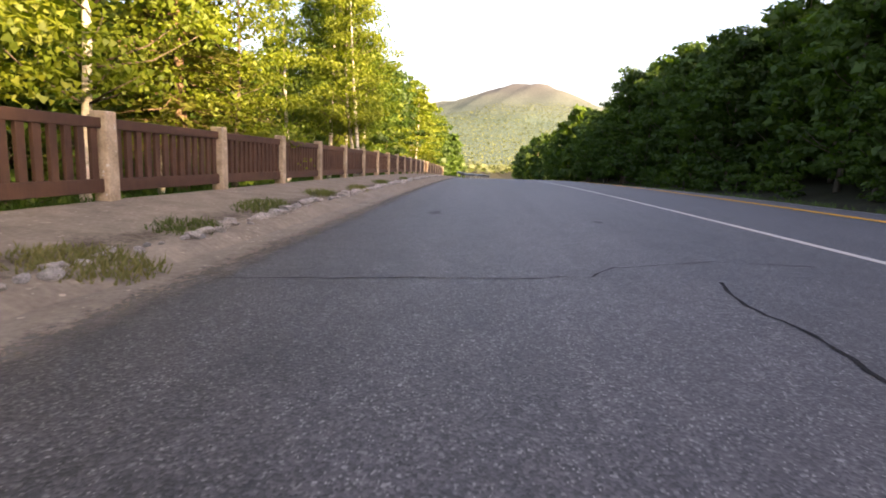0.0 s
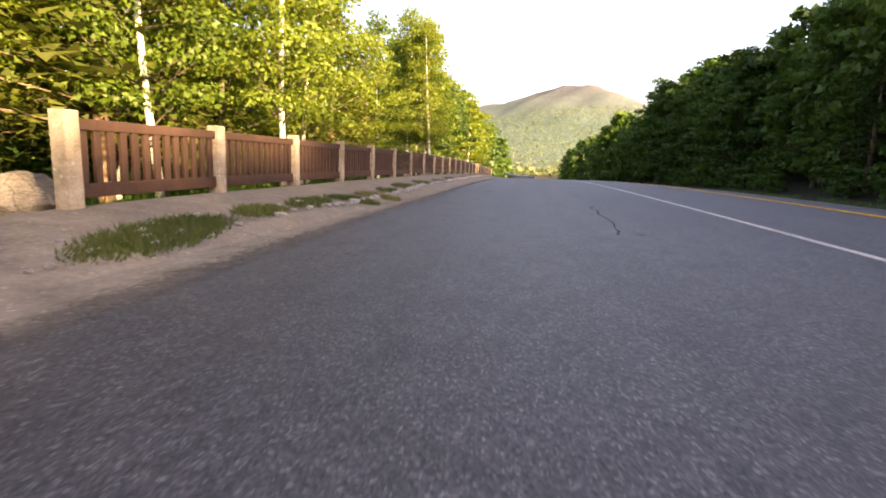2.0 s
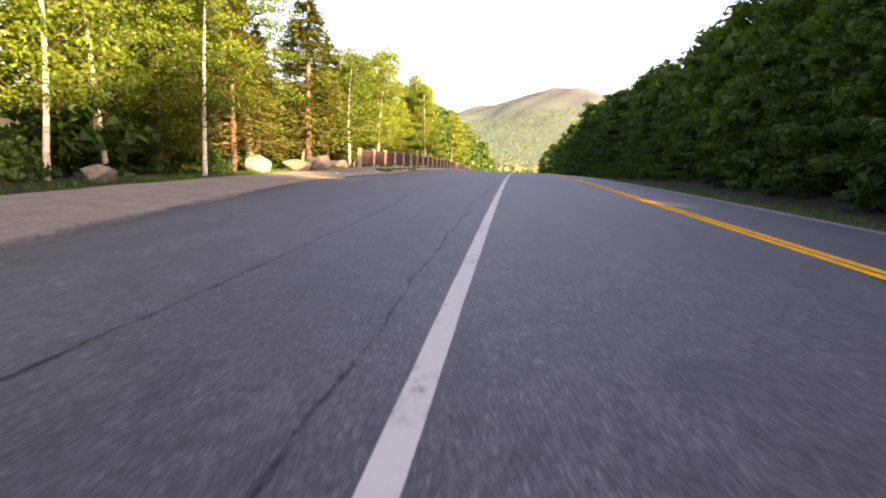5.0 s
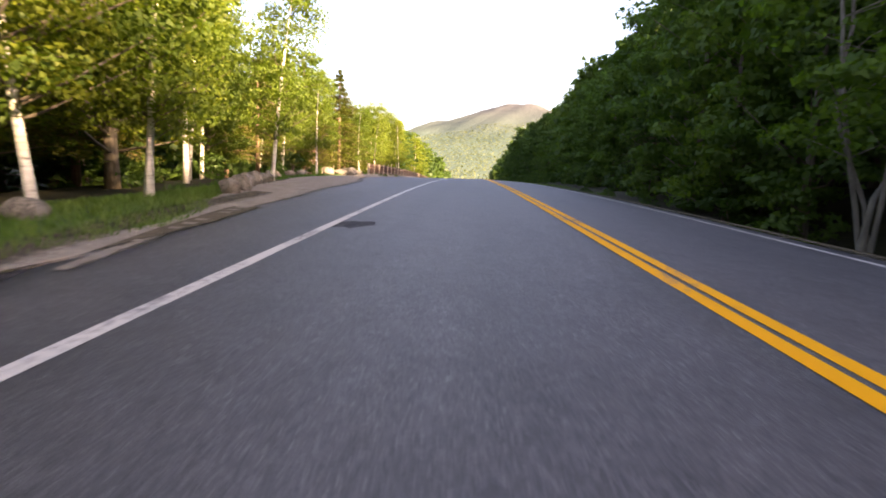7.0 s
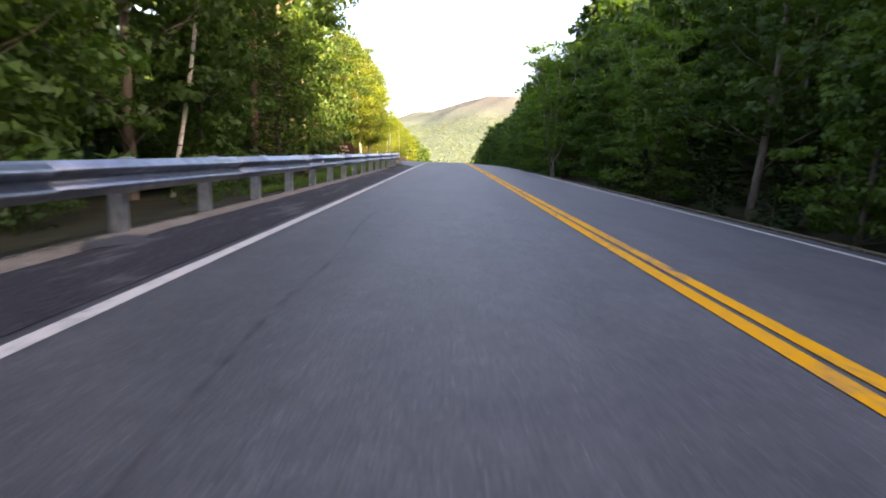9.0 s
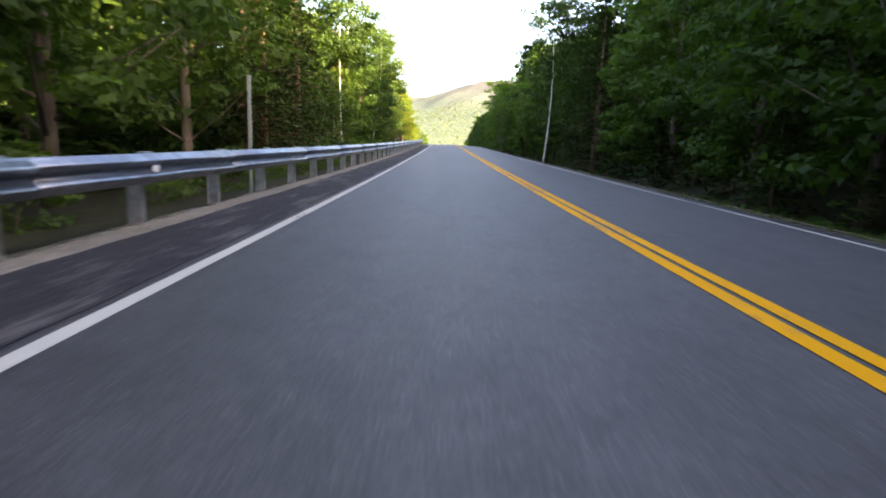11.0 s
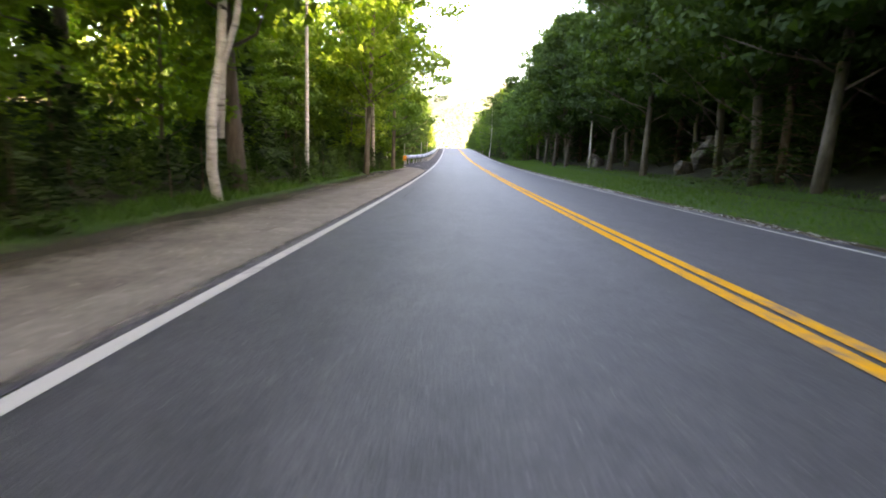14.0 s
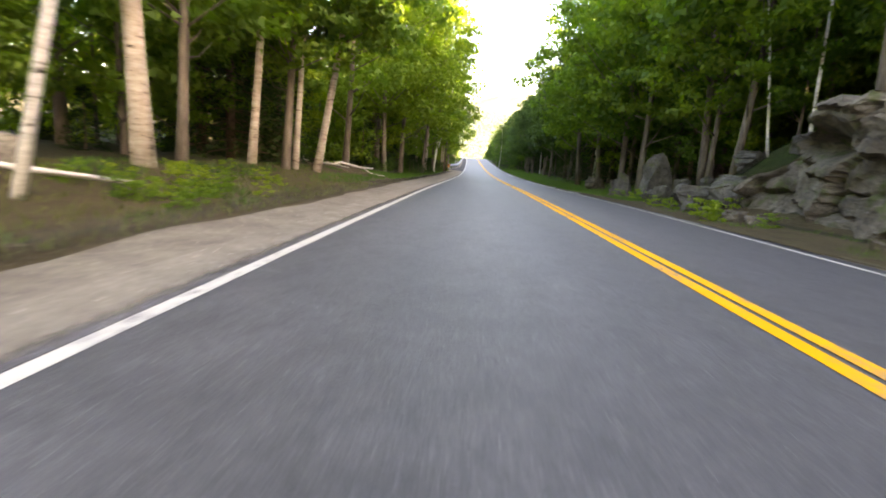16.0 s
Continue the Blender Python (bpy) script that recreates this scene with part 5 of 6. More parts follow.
def shade_thicket(name, y0, y1, step, d, wob, tall, seed, label, material=NEEDLE, sprays=110, size=0.42):
    """Many small cone-shaped evergreens grown into one dark screen that stands in for shade."""
    rng = np.random.default_rng(seed)
    cen = []
    for y in np.arange(y0, y1, step):
        yy = y + rng.uniform(-0.5, 0.5) * step
        dd = float(np.interp(yy, [p[0] for p in d], [p[1] for p in d])) + rng.uniform(-wob, wob)
        x = at_d(dd, yy)
        h = rng.uniform(*tall)
        t = rng.uniform(0.02, 1.0, sprays) ** 1.25
        a, r = rng.uniform(0, 6.283, sprays), (1 - t) * h * 0.30 * np.sqrt(rng.uniform(0.1, 1, sprays)) + 0.1
        cen.append(np.stack([x + r * np.cos(a), yy + r * np.sin(a), gz(x, yy) + t * h], 1))
    v = leaf_quads(np.concatenate(cen), size, rng, up=1.6, flat=0.6, tri=True)
    return tagged(new(name, leaves_mesh(name, v, material)), label, "undergrowth", kind="stuff")


used = set()
tr = random.Random(77)


def plant(proto, x, y, s=1.0, turn=None, group="trees along the road", tilt=(0, 0), z=None):
    m = Matrix.LocRotScale((x, y, (gz(x, y) if z is None else z) - 0.05), Euler((radians(tilt[0]), radians(tilt[1]), radians(tr.uniform(0, 360) if turn is None else turn))), (s * tr.uniform(0.92, 1.08), s * tr.uniform(0.92, 1.08), s))
    if id(proto) in used:
        ob = copy_thing(proto, m)
    else:
        used.add(id(proto))
        ob = proto
        ob.matrix_basis = m
    return tagged(ob, group=group)


def stature(y, d):
    """Trees stay lower where the right skyline dips, and where sun is let through."""
    if d > 17:
        return float(np.interp(y, [-39, -35, -26, -22, 12, 26, 80, 100], [1, 0.88, 0.88, 1, 1, 0.9, 0.9, 1]))
    if d > 6:
        return float(np.interp(y, [-88, -78, -50, -44, -38, -34, -30, -22, -17, -2, 5, 14, 26, 38, 60, 80], [0.95, 0.82, 0.88, 1.0, 1.18, 1.14, 0.97, 0.97, 1.06, 1.1, 1.04, 0.88, 0.88, 1.0, 1.06, 1.0]))
    return 1.0


def row(y0, y1, step, d, wob, picks, scale=(0.85, 1.12), skip=None, group="trees along the road"):
    y = y0
    while y < y1:
        yy = y + tr.uniform(-0.35, 0.35) * step
        dd = (d(yy) if callable(d) else d) + tr.uniform(-wob, wob)
        if not (skip and skip(yy, dd)):
            plant(tr.choice(picks), at_d(dd, yy), yy, tr.uniform(*scale) * stature(yy, dd), group=group)
        y += step


M0, M1, M2, M3 = MAPLES
B0, B1, Y0T = BIRCHES
S0, S1 = SPRUCES
# right side
RIGHT = lambda y: float(np.interp(y, [-125, -40, 0, 60], [8.0, 8.4, 10.5, 9.5]))
GAP = lambda y, d: -57 < y < -45
row(-125, -92, 4.8, RIGHT, 0.8, [M0, M3, DARK, S0, M1], (0.75, 1.08))
row(-92, -64, 4.8, RIGHT, 0.8, [M0, M3, YB, DARK], (0.85, 1.1))
row(-62, -21, 4.4, RIGHT, 0.8, [M0, M3, M2, M1, S0], (0.8, 1.05), skip=GAP)
row(-20, -2, 2.4, RIGHT, 0.4, [M0], (0.98, 1.04))
row(-1, 28, 4.4, RIGHT, 0.8, [M0, M2, M1, S0, M0], (0.76, 0.94))
row(28, 95, 4.8, RIGHT, 0.8, [LOD[0]], (0.75, 1.15))
row(-132, -124, 4.0, 8.6, 0.5, [M1, DARK], (0.9, 1.05))
row(-200, -130, 6.4, 10.2, 0.8, [DARK, M1, S0], (0.9, 1.12))
row(-200, -128, 4.2, 12.4, 0.7, [S0, MIDS[2], MIDS[1]], (0.75, 1.05))
row(-262, -202, 4.2, 10.8, 0.8, [TALL[0], TALL[1], YB, M1, TALL[2]], (0.85, 1.1))
row(-262, -203, 4.0, 8.9, 0.5, [YB], (0.55, 0.8))
row(-58, -35, 3.4, 11.6, 0.5, [MIDS[0], MIDS[1]], (0.98, 1.1))
row(-34, -20, 4.0, 11.6, 0.5, [MIDS[0], MIDS[1]], (0.8, 0.95))
row(-2, 70, 5.0, 11.6, 0.5, [MIDS[0], MIDS[1]], (0.85, 1.0))
row(-270, -21, 4.2, 13.8, 1.0, [MIDS[0], MIDS[1], MIDS[1], MIDS[2]], (0.85, 1.15))
row(-20, -2, 2.6, 13.8, 0.4, [MIDS[0]], (1.0, 1.05))
row(-1, 100, 4.2, 13.8, 1.0, [MIDS[0], MIDS[1], MIDS[1], MIDS[2]], (0.85, 1.05))
row(-275, -21, 4.8, 18.5, 1.5, [MIDS[1], MIDS[2], FARS[0], FARS[1]], (0.95, 1.2))
row(-19, -3, 4.0, 18.5, 0.8, [MIDS[0], FARS[0]], (0.95, 1.1))
row(-1, 130, 4.8, 18.5, 1.5, [MIDS[1], MIDS[2], FARS[0], FARS[1]], (0.9, 1.1))
# the gap in this deep row lets sun onto the lay-by
row(-275, 130, 5.5, 23.5, 1.5, FARS, (1.0, 1.25), skip=lambda y, d: -43 < y < -29, group="deep woods")
row(60, 190, 8.0, 28, 3, FARS, (0.95, 1.25), group="deep woods")
# hidden rows up the hill, added to shade the road, with sun gaps
row(-60, 70, 4.6, 30, 2, FARS, (0.95, 1.2), skip=lambda y, d: -48 < y < -34, group="deep woods")
row(-60, 60, 5.0, 38, 2, FARS, (0.95, 1.2), skip=lambda y, d: -51 < y < -38, group="deep woods")
row(-200, -60, 6.0, 29, 2, FARS, (0.95, 1.2), group="deep woods")
row(-44, 60, 3.6, lambda y: float(np.interp(y, [-40, 0, 60], [7.2, 8.8, 8.0])), 0.5, BUSHES, (0.6, 1.1), group="bushes")
# dense rows added behind the canopy to hold back light
row(-205, -60, 3.6, 16.3, 0.8, [MIDS[0], MIDS[1]], (1.0, 1.2))
row(-262, -205, 3.6, 13.6, 0.8, [MIDS[0], MIDS[1]], (0.9, 1.1))
for y in (-222.5, -215.6, -212.4, -207.0, -201.5, -192.6, -189.0, -178.4):
    plant(DARK if y > -186 else tr.choice([TALL[0], TALL[1]]), at_d(7.9 + tr.uniform(-0.7, 0.9), y), y, tr.uniform(0.98, 1.2), tilt=(tr.uniform(-2, 2), tr.uniform(-4, -1)))
for y in (-207.8, -204.2, -198.4, -191.0):
    plant(TALL[0], at_d(6.5, y), y, tr.uniform(1.15, 1.28), tilt=(0, -3))
row(-208, -184, 3.4, 8.6, 0.8, [UNDER, S0, YB], (0.7, 0.95))
row(-184, -130, 4.4, 9.2, 0.7, [S0, DARK], (0.7, 1.0))
row(-126, -45, 3.4, 7.6, 0.9, [SAP], (0.7, 1.2), skip=GAP, group="young spruces")
row(-126, -22, 3.2, 5.8, 0.5, [NBUSH[1], NBUSH[1], NBUSH[0]], (0.35, 0.65), skip=GAP, group="bushes")
# extra trees added to close a gap where sun fell on the road
for y in (-2.4, 0.4):
    plant(M0, at_d(10.6, y), y, 0.92)
    plant(MIDS[0], at_d(14.2, y - 0.4), y - 0.4, 0.95)
    plant(MIDS[1], at_d(18.2, y - 0.2), y - 0.2, 1.1)
# left side
row(4, 34, 4.4, -15.8, 1.3, [B0, B1, Y0T, S1, Y0T, B0], (0.75, 1.0))
row(34, 95, 4.4, -15.8, 1.3, [LOD[1], LOD[0]], (0.9, 1.15))
row(-8, 30, 4.5, -19.0, 1.0, [M0, M2], (0.8, 1.0))
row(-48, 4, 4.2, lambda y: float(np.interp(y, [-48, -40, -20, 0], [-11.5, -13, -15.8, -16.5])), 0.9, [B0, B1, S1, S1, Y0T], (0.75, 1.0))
DARKLY = "dark evergreen screen standing in for deep shade in the woods"
# dark screens added where the woods would fall into deep shade
shade_thicket("undergrowth", -226, -150, 1.4, [(-226, -15.0), (-150, -13.4)], 1.0, (0.8, 2.2), 5, DARKLY, size=0.3)
shade_thicket("undergrowth", -270, -150, 1.3, [(-270, -21), (-150, -19.5)], 1.2, (1.0, 2.4), 6, DARKLY, size=0.4)
shade_thicket("undergrowth", -150, -40, 1.2, [(-150, -12.4), (-60, -12.6), (-40, -15.0)], 0.8, (2.0, 4.5), 7, DARKLY)
shade_thicket("undergrowth", -202, -45, 1.1, [(-202, 11.0), (-128, 10.4), (-45, 10.0)], 1.0, (2.0, 4.5), 8, DARKLY)
row(-275, -150, 11.0, -28.5, 1.5, [LIT[0], LIT[1]], (0.7, 0.95), group="deep woods")
row(-140, -60, 6.5, -40, 2, FARS, (0.95, 1.25), group="deep woods")
row(-66, -36, 3.4, -15.0, 1.0, [LOD[0]], (0.8, 1.0))
row(-101, -84, 3.4, -10.6, 0.5, [M0, M2, S0], (0.85, 1.0))
for y in (-148.6, -145.2, -141.6, -137.8):
    plant(NEAR, at_d(-8.6, y), y, 0.95)
BIRCHY = lambda y, d: -99 < y < -85
row(-150, -62, 3.9, lambda y: float(np.interp(y, [-150, -101, -98, -86, -83, -70, -50], [-9.0, -9.0, -12.0, -12.0, -9.0, -9.0, -10.5])), 0.7, [NEAR, NEAR, S0, M0], (0.85, 1.1))
row(-200, -172, 6.5, -9.6, 0.8, [YB, TALL[1]], (0.85, 1.05))
row(-172, -150, 5.6, -9.2, 0.8, [YB, TALL[1], NEAR], (0.85, 1.05))
row(-203, -150, 4.0, -8.2, 1.0, [UNDER, GLOW], (0.7, 1.1))
row(-236, -220, 3.0, -10.2, 1.0, [UNDER, YB], (0.75, 1.0))
row(-212.5, -203, 2.6, -10.2, 1.0, [GLOW, LOWB, LOWB], (0.75, 1.1))
for x, y, k in [(0.4, -219.5, 0.8), (0.2, -217.0, 0.75), (0.1, -214.6, 0.7), (-1.2, -216.0, 0.9), (-1.0, -218.6, 0.9), (2.0, -198.5, 0.55), (1.2, -200.5, 0.7), (1.8, -195.6, 0.5), (1.4, -193.0, 0.65)]:
    plant(S0, x, y, k)
row(-236, -192, 2.8, -13.6, 1.2, [GLOW, LOWB, GLOW], (0.8, 1.2))
row(-192, -152, 4.6, -12.6, 1.2, [LOWB], (0.8, 1.1))
row(-208, -152, 1.5, -7.9, 0.6, [SAP, NBUSH[0], NBUSH[1]], (0.8, 1.25), group="bushes")
BACK = lambda y: float(np.interp(y, [-150, -60, 0, 100], [-14, -15, -21, -20]))
row(-152, -62, 5.2, BACK, 1.3, [MIDS[0], MIDS[1], MIDS[2], MIDS[2]], (0.75, 1.0))
row(-62, 45, 4.8, BACK, 1.3, [LOD[0], LOD[1], S0], (0.75, 1.0))
row(45, 100, 5.2, BACK, 1.3, [MIDS[0], MIDS[1], MIDS[2]], (0.75, 1.0))
row(-152, 130, 6.5, lambda y: float(np.interp(y, [-165, -60, 0, 100], [-21, -20, -27, -26])), 2, [MIDS[1], MIDS[2], FARS[0]], (0.8, 1.05))
row(-270, -152, 4.6, -17.0, 1.4, [LIT[0], LIT[1], LIT[1]], (0.7, 1.0))
row(-275, -152, 8.0, -23.0, 2, [LIT[0], LIT[1]], (0.7, 0.95), group="deep woods")
row(-140, 190, 8.0, -33, 3, FARS, (0.9, 1.2), group="deep woods")
row(-152, -72, 2.6, -7.0, 0.5, NBUSH, (0.6, 0.95), skip=BIRCHY, group="bushes")
row(-62, 60, 4.0, lambda y: float(np.interp(y, [-62, -48, -20, 0, 60], [-9.5, -10.6, -14.8, -15.4, -15])), 0.6, BUSHES, (0.3, 0.6), skip=lambda y, d: -64 < y < -46, group="bushes")
row(-150, 60, 5.0, lambda y: float(np.interp(y, [-150, -60, 0, 60], [-12.5, -12.5, -19, -18])), 1.0, BUSHES, (1.1, 1.7), skip=lambda y, d: -64 < y < -46, group="bushes")
row(-262, -152, 4.6, lambda y: float(np.interp(y, [-262, -206, -200, -152], [-11.5, -10.5, -9.0, -7.8])), 0.8, [SAP, NBUSH[1]], (0.45, 0.8), group="bushes")
row(-207, -152, 1.05, -7.0, 0.5, NBUSH, (0.45, 0.85), group="bushes")
row(-202, -160, 0.9, -6.15, 0.3, [NBUSH[0], NBUSH[1], SAP], (0.28, 0.5), group="bushes")
fr = random.Random(12)
for k in range(48):
    y = fr.uniform(-230.0, -224.5)
    plant(FERN, at_d(fr.uniform(-7.4, -5.6), y), y, fr.uniform(0.35, 0.7), group="ferns")
# far woods past the crest
row(100, 260, 6.5, 10.5, 2, [MIDS[0], MIDS[1], FARS[0]], (0.9, 1.1))
row(95, 230, 6.5, -17, 2, [MIDS[0], MIDS[1], FARS[0]], (0.8, 1.0))
# single trees that stand out
for p, x, y, s, tilt in [(SLIM, -1.3, -89.2, 0.95, (0, 16)), (SLIM, -1.1, -90.2, 0.7, (0, 24)), (SLIM, -0.5, -91.4, 0.85, (0, 3)), (SLIM, 0.35, -94.2, 0.95, (0, 1)), (SLIM, -0.2, -78.2, 0.9, (0, 4)), (SLIM, 13.9, -92.4, 0.95, (0, -1)), (SLIM, -0.5, -131.5, 0.85, (0, 5)),
                         (B1, 0.2, -52.2, 0.8, (0, 0)), (B1, 0.1, -49.3, 0.75, (0, 1)), (B1, 0.15, -49.2, 0.6, (0, 9)), (FINE, -3.6, -55.2, 1.0, (0, 0)), (M0, -5.4, -52.2, 0.95, (0, 0)), (GOLD, -2.6, -46.4, 0.85, (0, 0)), (GOLD, -3.2, -49.6, 0.8, (0, 0)), (B1, -2.9, -42.3, 0.9, (0, 0)), (B1, -1.9, -37.3, 0.85, (0, 10)),
                         (FINE, -1.9, -57.8, 0.95, (0, 0)), (GOLD, -1.2, -52.7, 0.9, (0, 0)), (S0, -4.2, -59.8, 1.0, (0, 0)), (S0, -1.2, -60.6, 0.8, (0, 0)), (FINE, -4.8, -56.6, 1.05, (0, 0)), (S1, -5.4, -49.0, 1.1, (0, 0)), (NEAR, -6.4, -43.6, 0.95, (0, 0)), (S0, -8.0, -39.0, 1.0, (0, 0)), (GOLD, -6.9, -33.5, 0.9, (0, 0)),
                         (MULTI, 14.85, -48.0, 1.0, (0, 0)), (MULTI, 16.2, -64.5, 0.8, (0, 0)),
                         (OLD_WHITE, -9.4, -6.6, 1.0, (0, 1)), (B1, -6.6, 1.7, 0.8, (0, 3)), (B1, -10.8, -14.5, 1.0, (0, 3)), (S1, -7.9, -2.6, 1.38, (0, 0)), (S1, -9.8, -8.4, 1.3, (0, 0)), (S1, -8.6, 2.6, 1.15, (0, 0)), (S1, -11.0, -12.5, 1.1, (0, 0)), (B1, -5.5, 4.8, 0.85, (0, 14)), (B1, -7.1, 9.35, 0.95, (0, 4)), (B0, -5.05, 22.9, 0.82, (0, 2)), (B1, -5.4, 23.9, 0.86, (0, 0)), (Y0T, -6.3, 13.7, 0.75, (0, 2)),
                         (B1, -7.0, -22.0, 0.85, (0, 6)), (B0, -6.2, -16.3, 0.8, (0, 2)), (B0, -5.6, -36.0, 0.85, (0, 10)), (B1, -3.8, -49.0, 0.95, (0, 3))]:
    plant(p, x, y, s, tilt=tilt)
for p, x, y, s, tilt in [(SLIM, 3.5, -231.1, 1.05, (0, 8)), (TALL[2], 2.3, -227.0, 1.3, (0, 1)), (TALL[1], 2.35, -225.9, 0.75, (0, 0)), (TALL[2], 2.1, -222.0, 0.78, (0, 3)), (TALL[1], 2.58, -220.75, 0.8, (0, 2)), (TALL[2], 2.64, -220.1, 0.7, (0, 1)), (TALL[2], 2.97, -219.0, 0.8, (0, 10)), (TALL[0], -1.5, -224.0, 1.0, (0, 0)),
                         (TALL[0], 2.2, -204.4, 1.0, (0, 1)), (TALL[1], 3.0, -206.4, 0.95, (0, 4)), (TALL[0], 3.4, -202.6, 1.0, (0, 3)), (TALL[0], 3.9, -194.4, 1.0, (0, 7)), (TALL[2], 2.8, -188.2, 0.95, (0, 1)), (TALL[2], 3.7, -189.6, 0.9, (0, 1)), (TALL[0], 2.2, -212.0, 1.0, (0, 0)),
                         (TALL[1], 3.9, -183.0, 0.95, (0, 0)), (TALL[0], 2.0, -198.0, 1.0, (0, 0)), (TALL[0], 1.5, -238.0, 1.0, (0, 0)), (TALL[1], 2.0, -245.0, 1.0, (0, 0)), (TALL[0], 2.0, -252.0, 1.0, (0, 0)),
                         (FORK, 4.1, -184.4, 0.95, (0, -4)), (TALL[2], 3.6, -165.9, 0.74, (0, 0)), (TALL[2], 3.75, -165.3, 0.7, (0, 4)), (TALL[1], 4.2, -170.2, 0.85, (0, -2)), (SLIM, 3.6, -177.2, 1.0, (0, -3)), (TALL[0], 3.9, -157.8, 0.9, (0, 1)), (SLIM, 2.3, -147.3, 0.7, (0, 3)),
                         (DARK, 16.65, -144.3, 0.9, (0, 0)), (DARK, 17.0, -147.8, 0.85, (0, -2)), (DARK, 17.15, -147.6, 0.8, (0, 3)), (SLIM, 17.6, -153.3, 1.1, (0, -3)), (DARK, 16.9, -137.6, 0.9, (0, 0)), (DARK, 17.5, -165.2, 1.0, (0, 0)), (DARK, 17.6, -158.5, 0.95, (0, 0)),
                         (TALL[1], 17.6, -182.6, 0.9, (0, 2)), (TALL[0], 17.9, -183.9, 0.95, (0, 0)), (TALL[1], 18.9, -185.2, 0.9, (0, 0)), (DARK, 17.9, -175.0, 1.0, (0, 0)), (TALL[1], 18.2, -193.8, 0.9, (0, -2)), (TALL[1], 17.6, -199.6, 0.95, (0, -3)), (TALL[2], 17.9, -189.8, 0.8, (0, 0)), (TALL[0], 17.2, -204.8, 0.9, (0, 0)),
                         (SLIM, 18.0, -216.6, 0.85, (0, -12)), (SLIM, 18.0, -218.9, 0.9, (0, -4)), (TALL[0], 17.6, -213.0, 0.85, (0, 0))]:
    plant(p, x, y, s, turn=0 if y < -230 else None, tilt=tilt)

# ---- ledge and rocks on the right bank ----
def ledge_wall():
    """A cliff of joined, stepped rock faces, split by joints that dip along the road."""
    rng = np.random.default_rng(17)
    ys = np.arange(-262, -219.6, 0.13)
    us = np.r_[np.linspace(0, 1, 46), np.linspace(1.03, 1.6, 14)]
    Y, U = np.meshgrid(ys, us, indexing="ij")
    tall = np.interp(Y, [-262, -240, -226, -223, -221.5, -220.5, -219.6], [3.6, 3.5, 3.1, 3.0, 2.3, 1.3, 0.5])
    rise = np.array([0.35 * noise.noise((y * 0.45, 3, 0)) + 0.25 * noise.noise((y * 1.6, 7, 0)) for y in ys])[:, None]
    tall = tall * (1 + 0.35 * rise)
    h = np.minimum(U, 1) * tall
    back = np.maximum(U - 1, 0) * 5.0
    # joints: cells in a sheared plane, longer along the bedding
    dip = 0.42
    a = (Y + dip * h * 1.6) / 1.55
    b = (h - dip * 0.5 * (Y + 262)) / 0.72
    wv = np.array([[noise.noise((p * 0.8, q * 0.8, 1)) for p, q in zip(r1, r2)] for r1, r2 in zip(Y, h)])
    a, b = a + 0.55 * wv, b - 0.45 * wv
    fa, fb = np.floor(a), np.floor(b)
    best, second, offs, tilts = np.full(Y.shape, 9.0), np.full(Y.shape, 9.0), np.zeros(Y.shape), np.zeros(Y.shape)
    cell = np.zeros(Y.shape)
    def rnd(i, j, k):
        v = np.sin(i * 127.1 + j * 311.7 + k * 74.7) * 43758.5453
        return v - np.floor(v)
    for i in (-1, 0, 1):
        for j in (-1, 0, 1):
            ci, cj = fa + i, fb + j
            px, py = ci + 0.1 + 0.8 * rnd(ci, cj, 1), cj + 0.1 + 0.8 * rnd(ci, cj, 2)
            dist = np.maximum(np.abs(a - px), np.abs(b - py) * 0.9) + 0.25 * np.hypot(a - px, b - py)
            near = dist < best
            second = np.where(near, best, np.minimum(second, dist))
            offs = np.where(near, rnd(ci, cj, 3), offs)
            tilts = np.where(near, (rnd(ci, cj, 4) - 0.5) * (a - px) + (rnd(ci, cj, 5) - 0.6) * (b - py), tilts)
            cell = np.where(near, ci * 1000 + cj, cell)
            best = np.where(near, dist, best)
    joint = np.clip(1 - (second - best) / 0.10, 0, 1)
    fine = np.array([[noise.noise((p * 2.1, q * 2.6, 5)) * 0.6 + noise.noise((p * 6, q * 7, 2)) * 0.3 for p, q in zip(r1, r2)] for r1, r2 in zip(Y, h)])
    big = np.array([[noise.noise((p * 0.35, q * 0.5, 9)) for p, q in zip(r1, r2)] for r1, r2 in zip(Y, h)])
    # an overhanging cap with a hollow under it
    cap = np.exp(-((Y + 223.3) / 1.2) ** 2) * (np.exp(-((h - 2.2) / 0.35) ** 2) * 1.0 - np.exp(-((h - 2.8) / 0.3) ** 2) * 0.4)
    d = 5.35 + 0.28 * h - 0.75 * (offs - 0.5) + 0.30 * tilts + 0.30 * joint + 0.14 * fine - 0.55 * big + cap + back
    d = np.where(U < 0.04, d + 0.1, d)
    X = xc(Y) + np.maximum(d, 4.5)
    Z = zc(Y) - 0.35 + h + 0.10 * fine - np.maximum(U - 1.15, 0) * 1.2
    n = len(us)
    i = np.arange(len(ys) - 1)[:, None] * n + np.arange(n - 1)[None]
    fs = np.stack([i, i + 1, i + 1 + n, i + n], -1).reshape(-1, 4)
    co = np.stack([X.ravel(), Y.ravel(), Z.ravel()], 1)
    root = tagged(new("rock_ledge"), "fractured brown and grey rock ledge with mossy joints beside the road", "rock ledge")
    owner = np.where(U > 1, -1e6 + np.floor(Y / 6), cell).ravel()[fs[:, 0]]
    for key in np.unique(owner):
        mine = fs[owner == key]
        used_v, back_to = np.unique(mine, return_inverse=True)
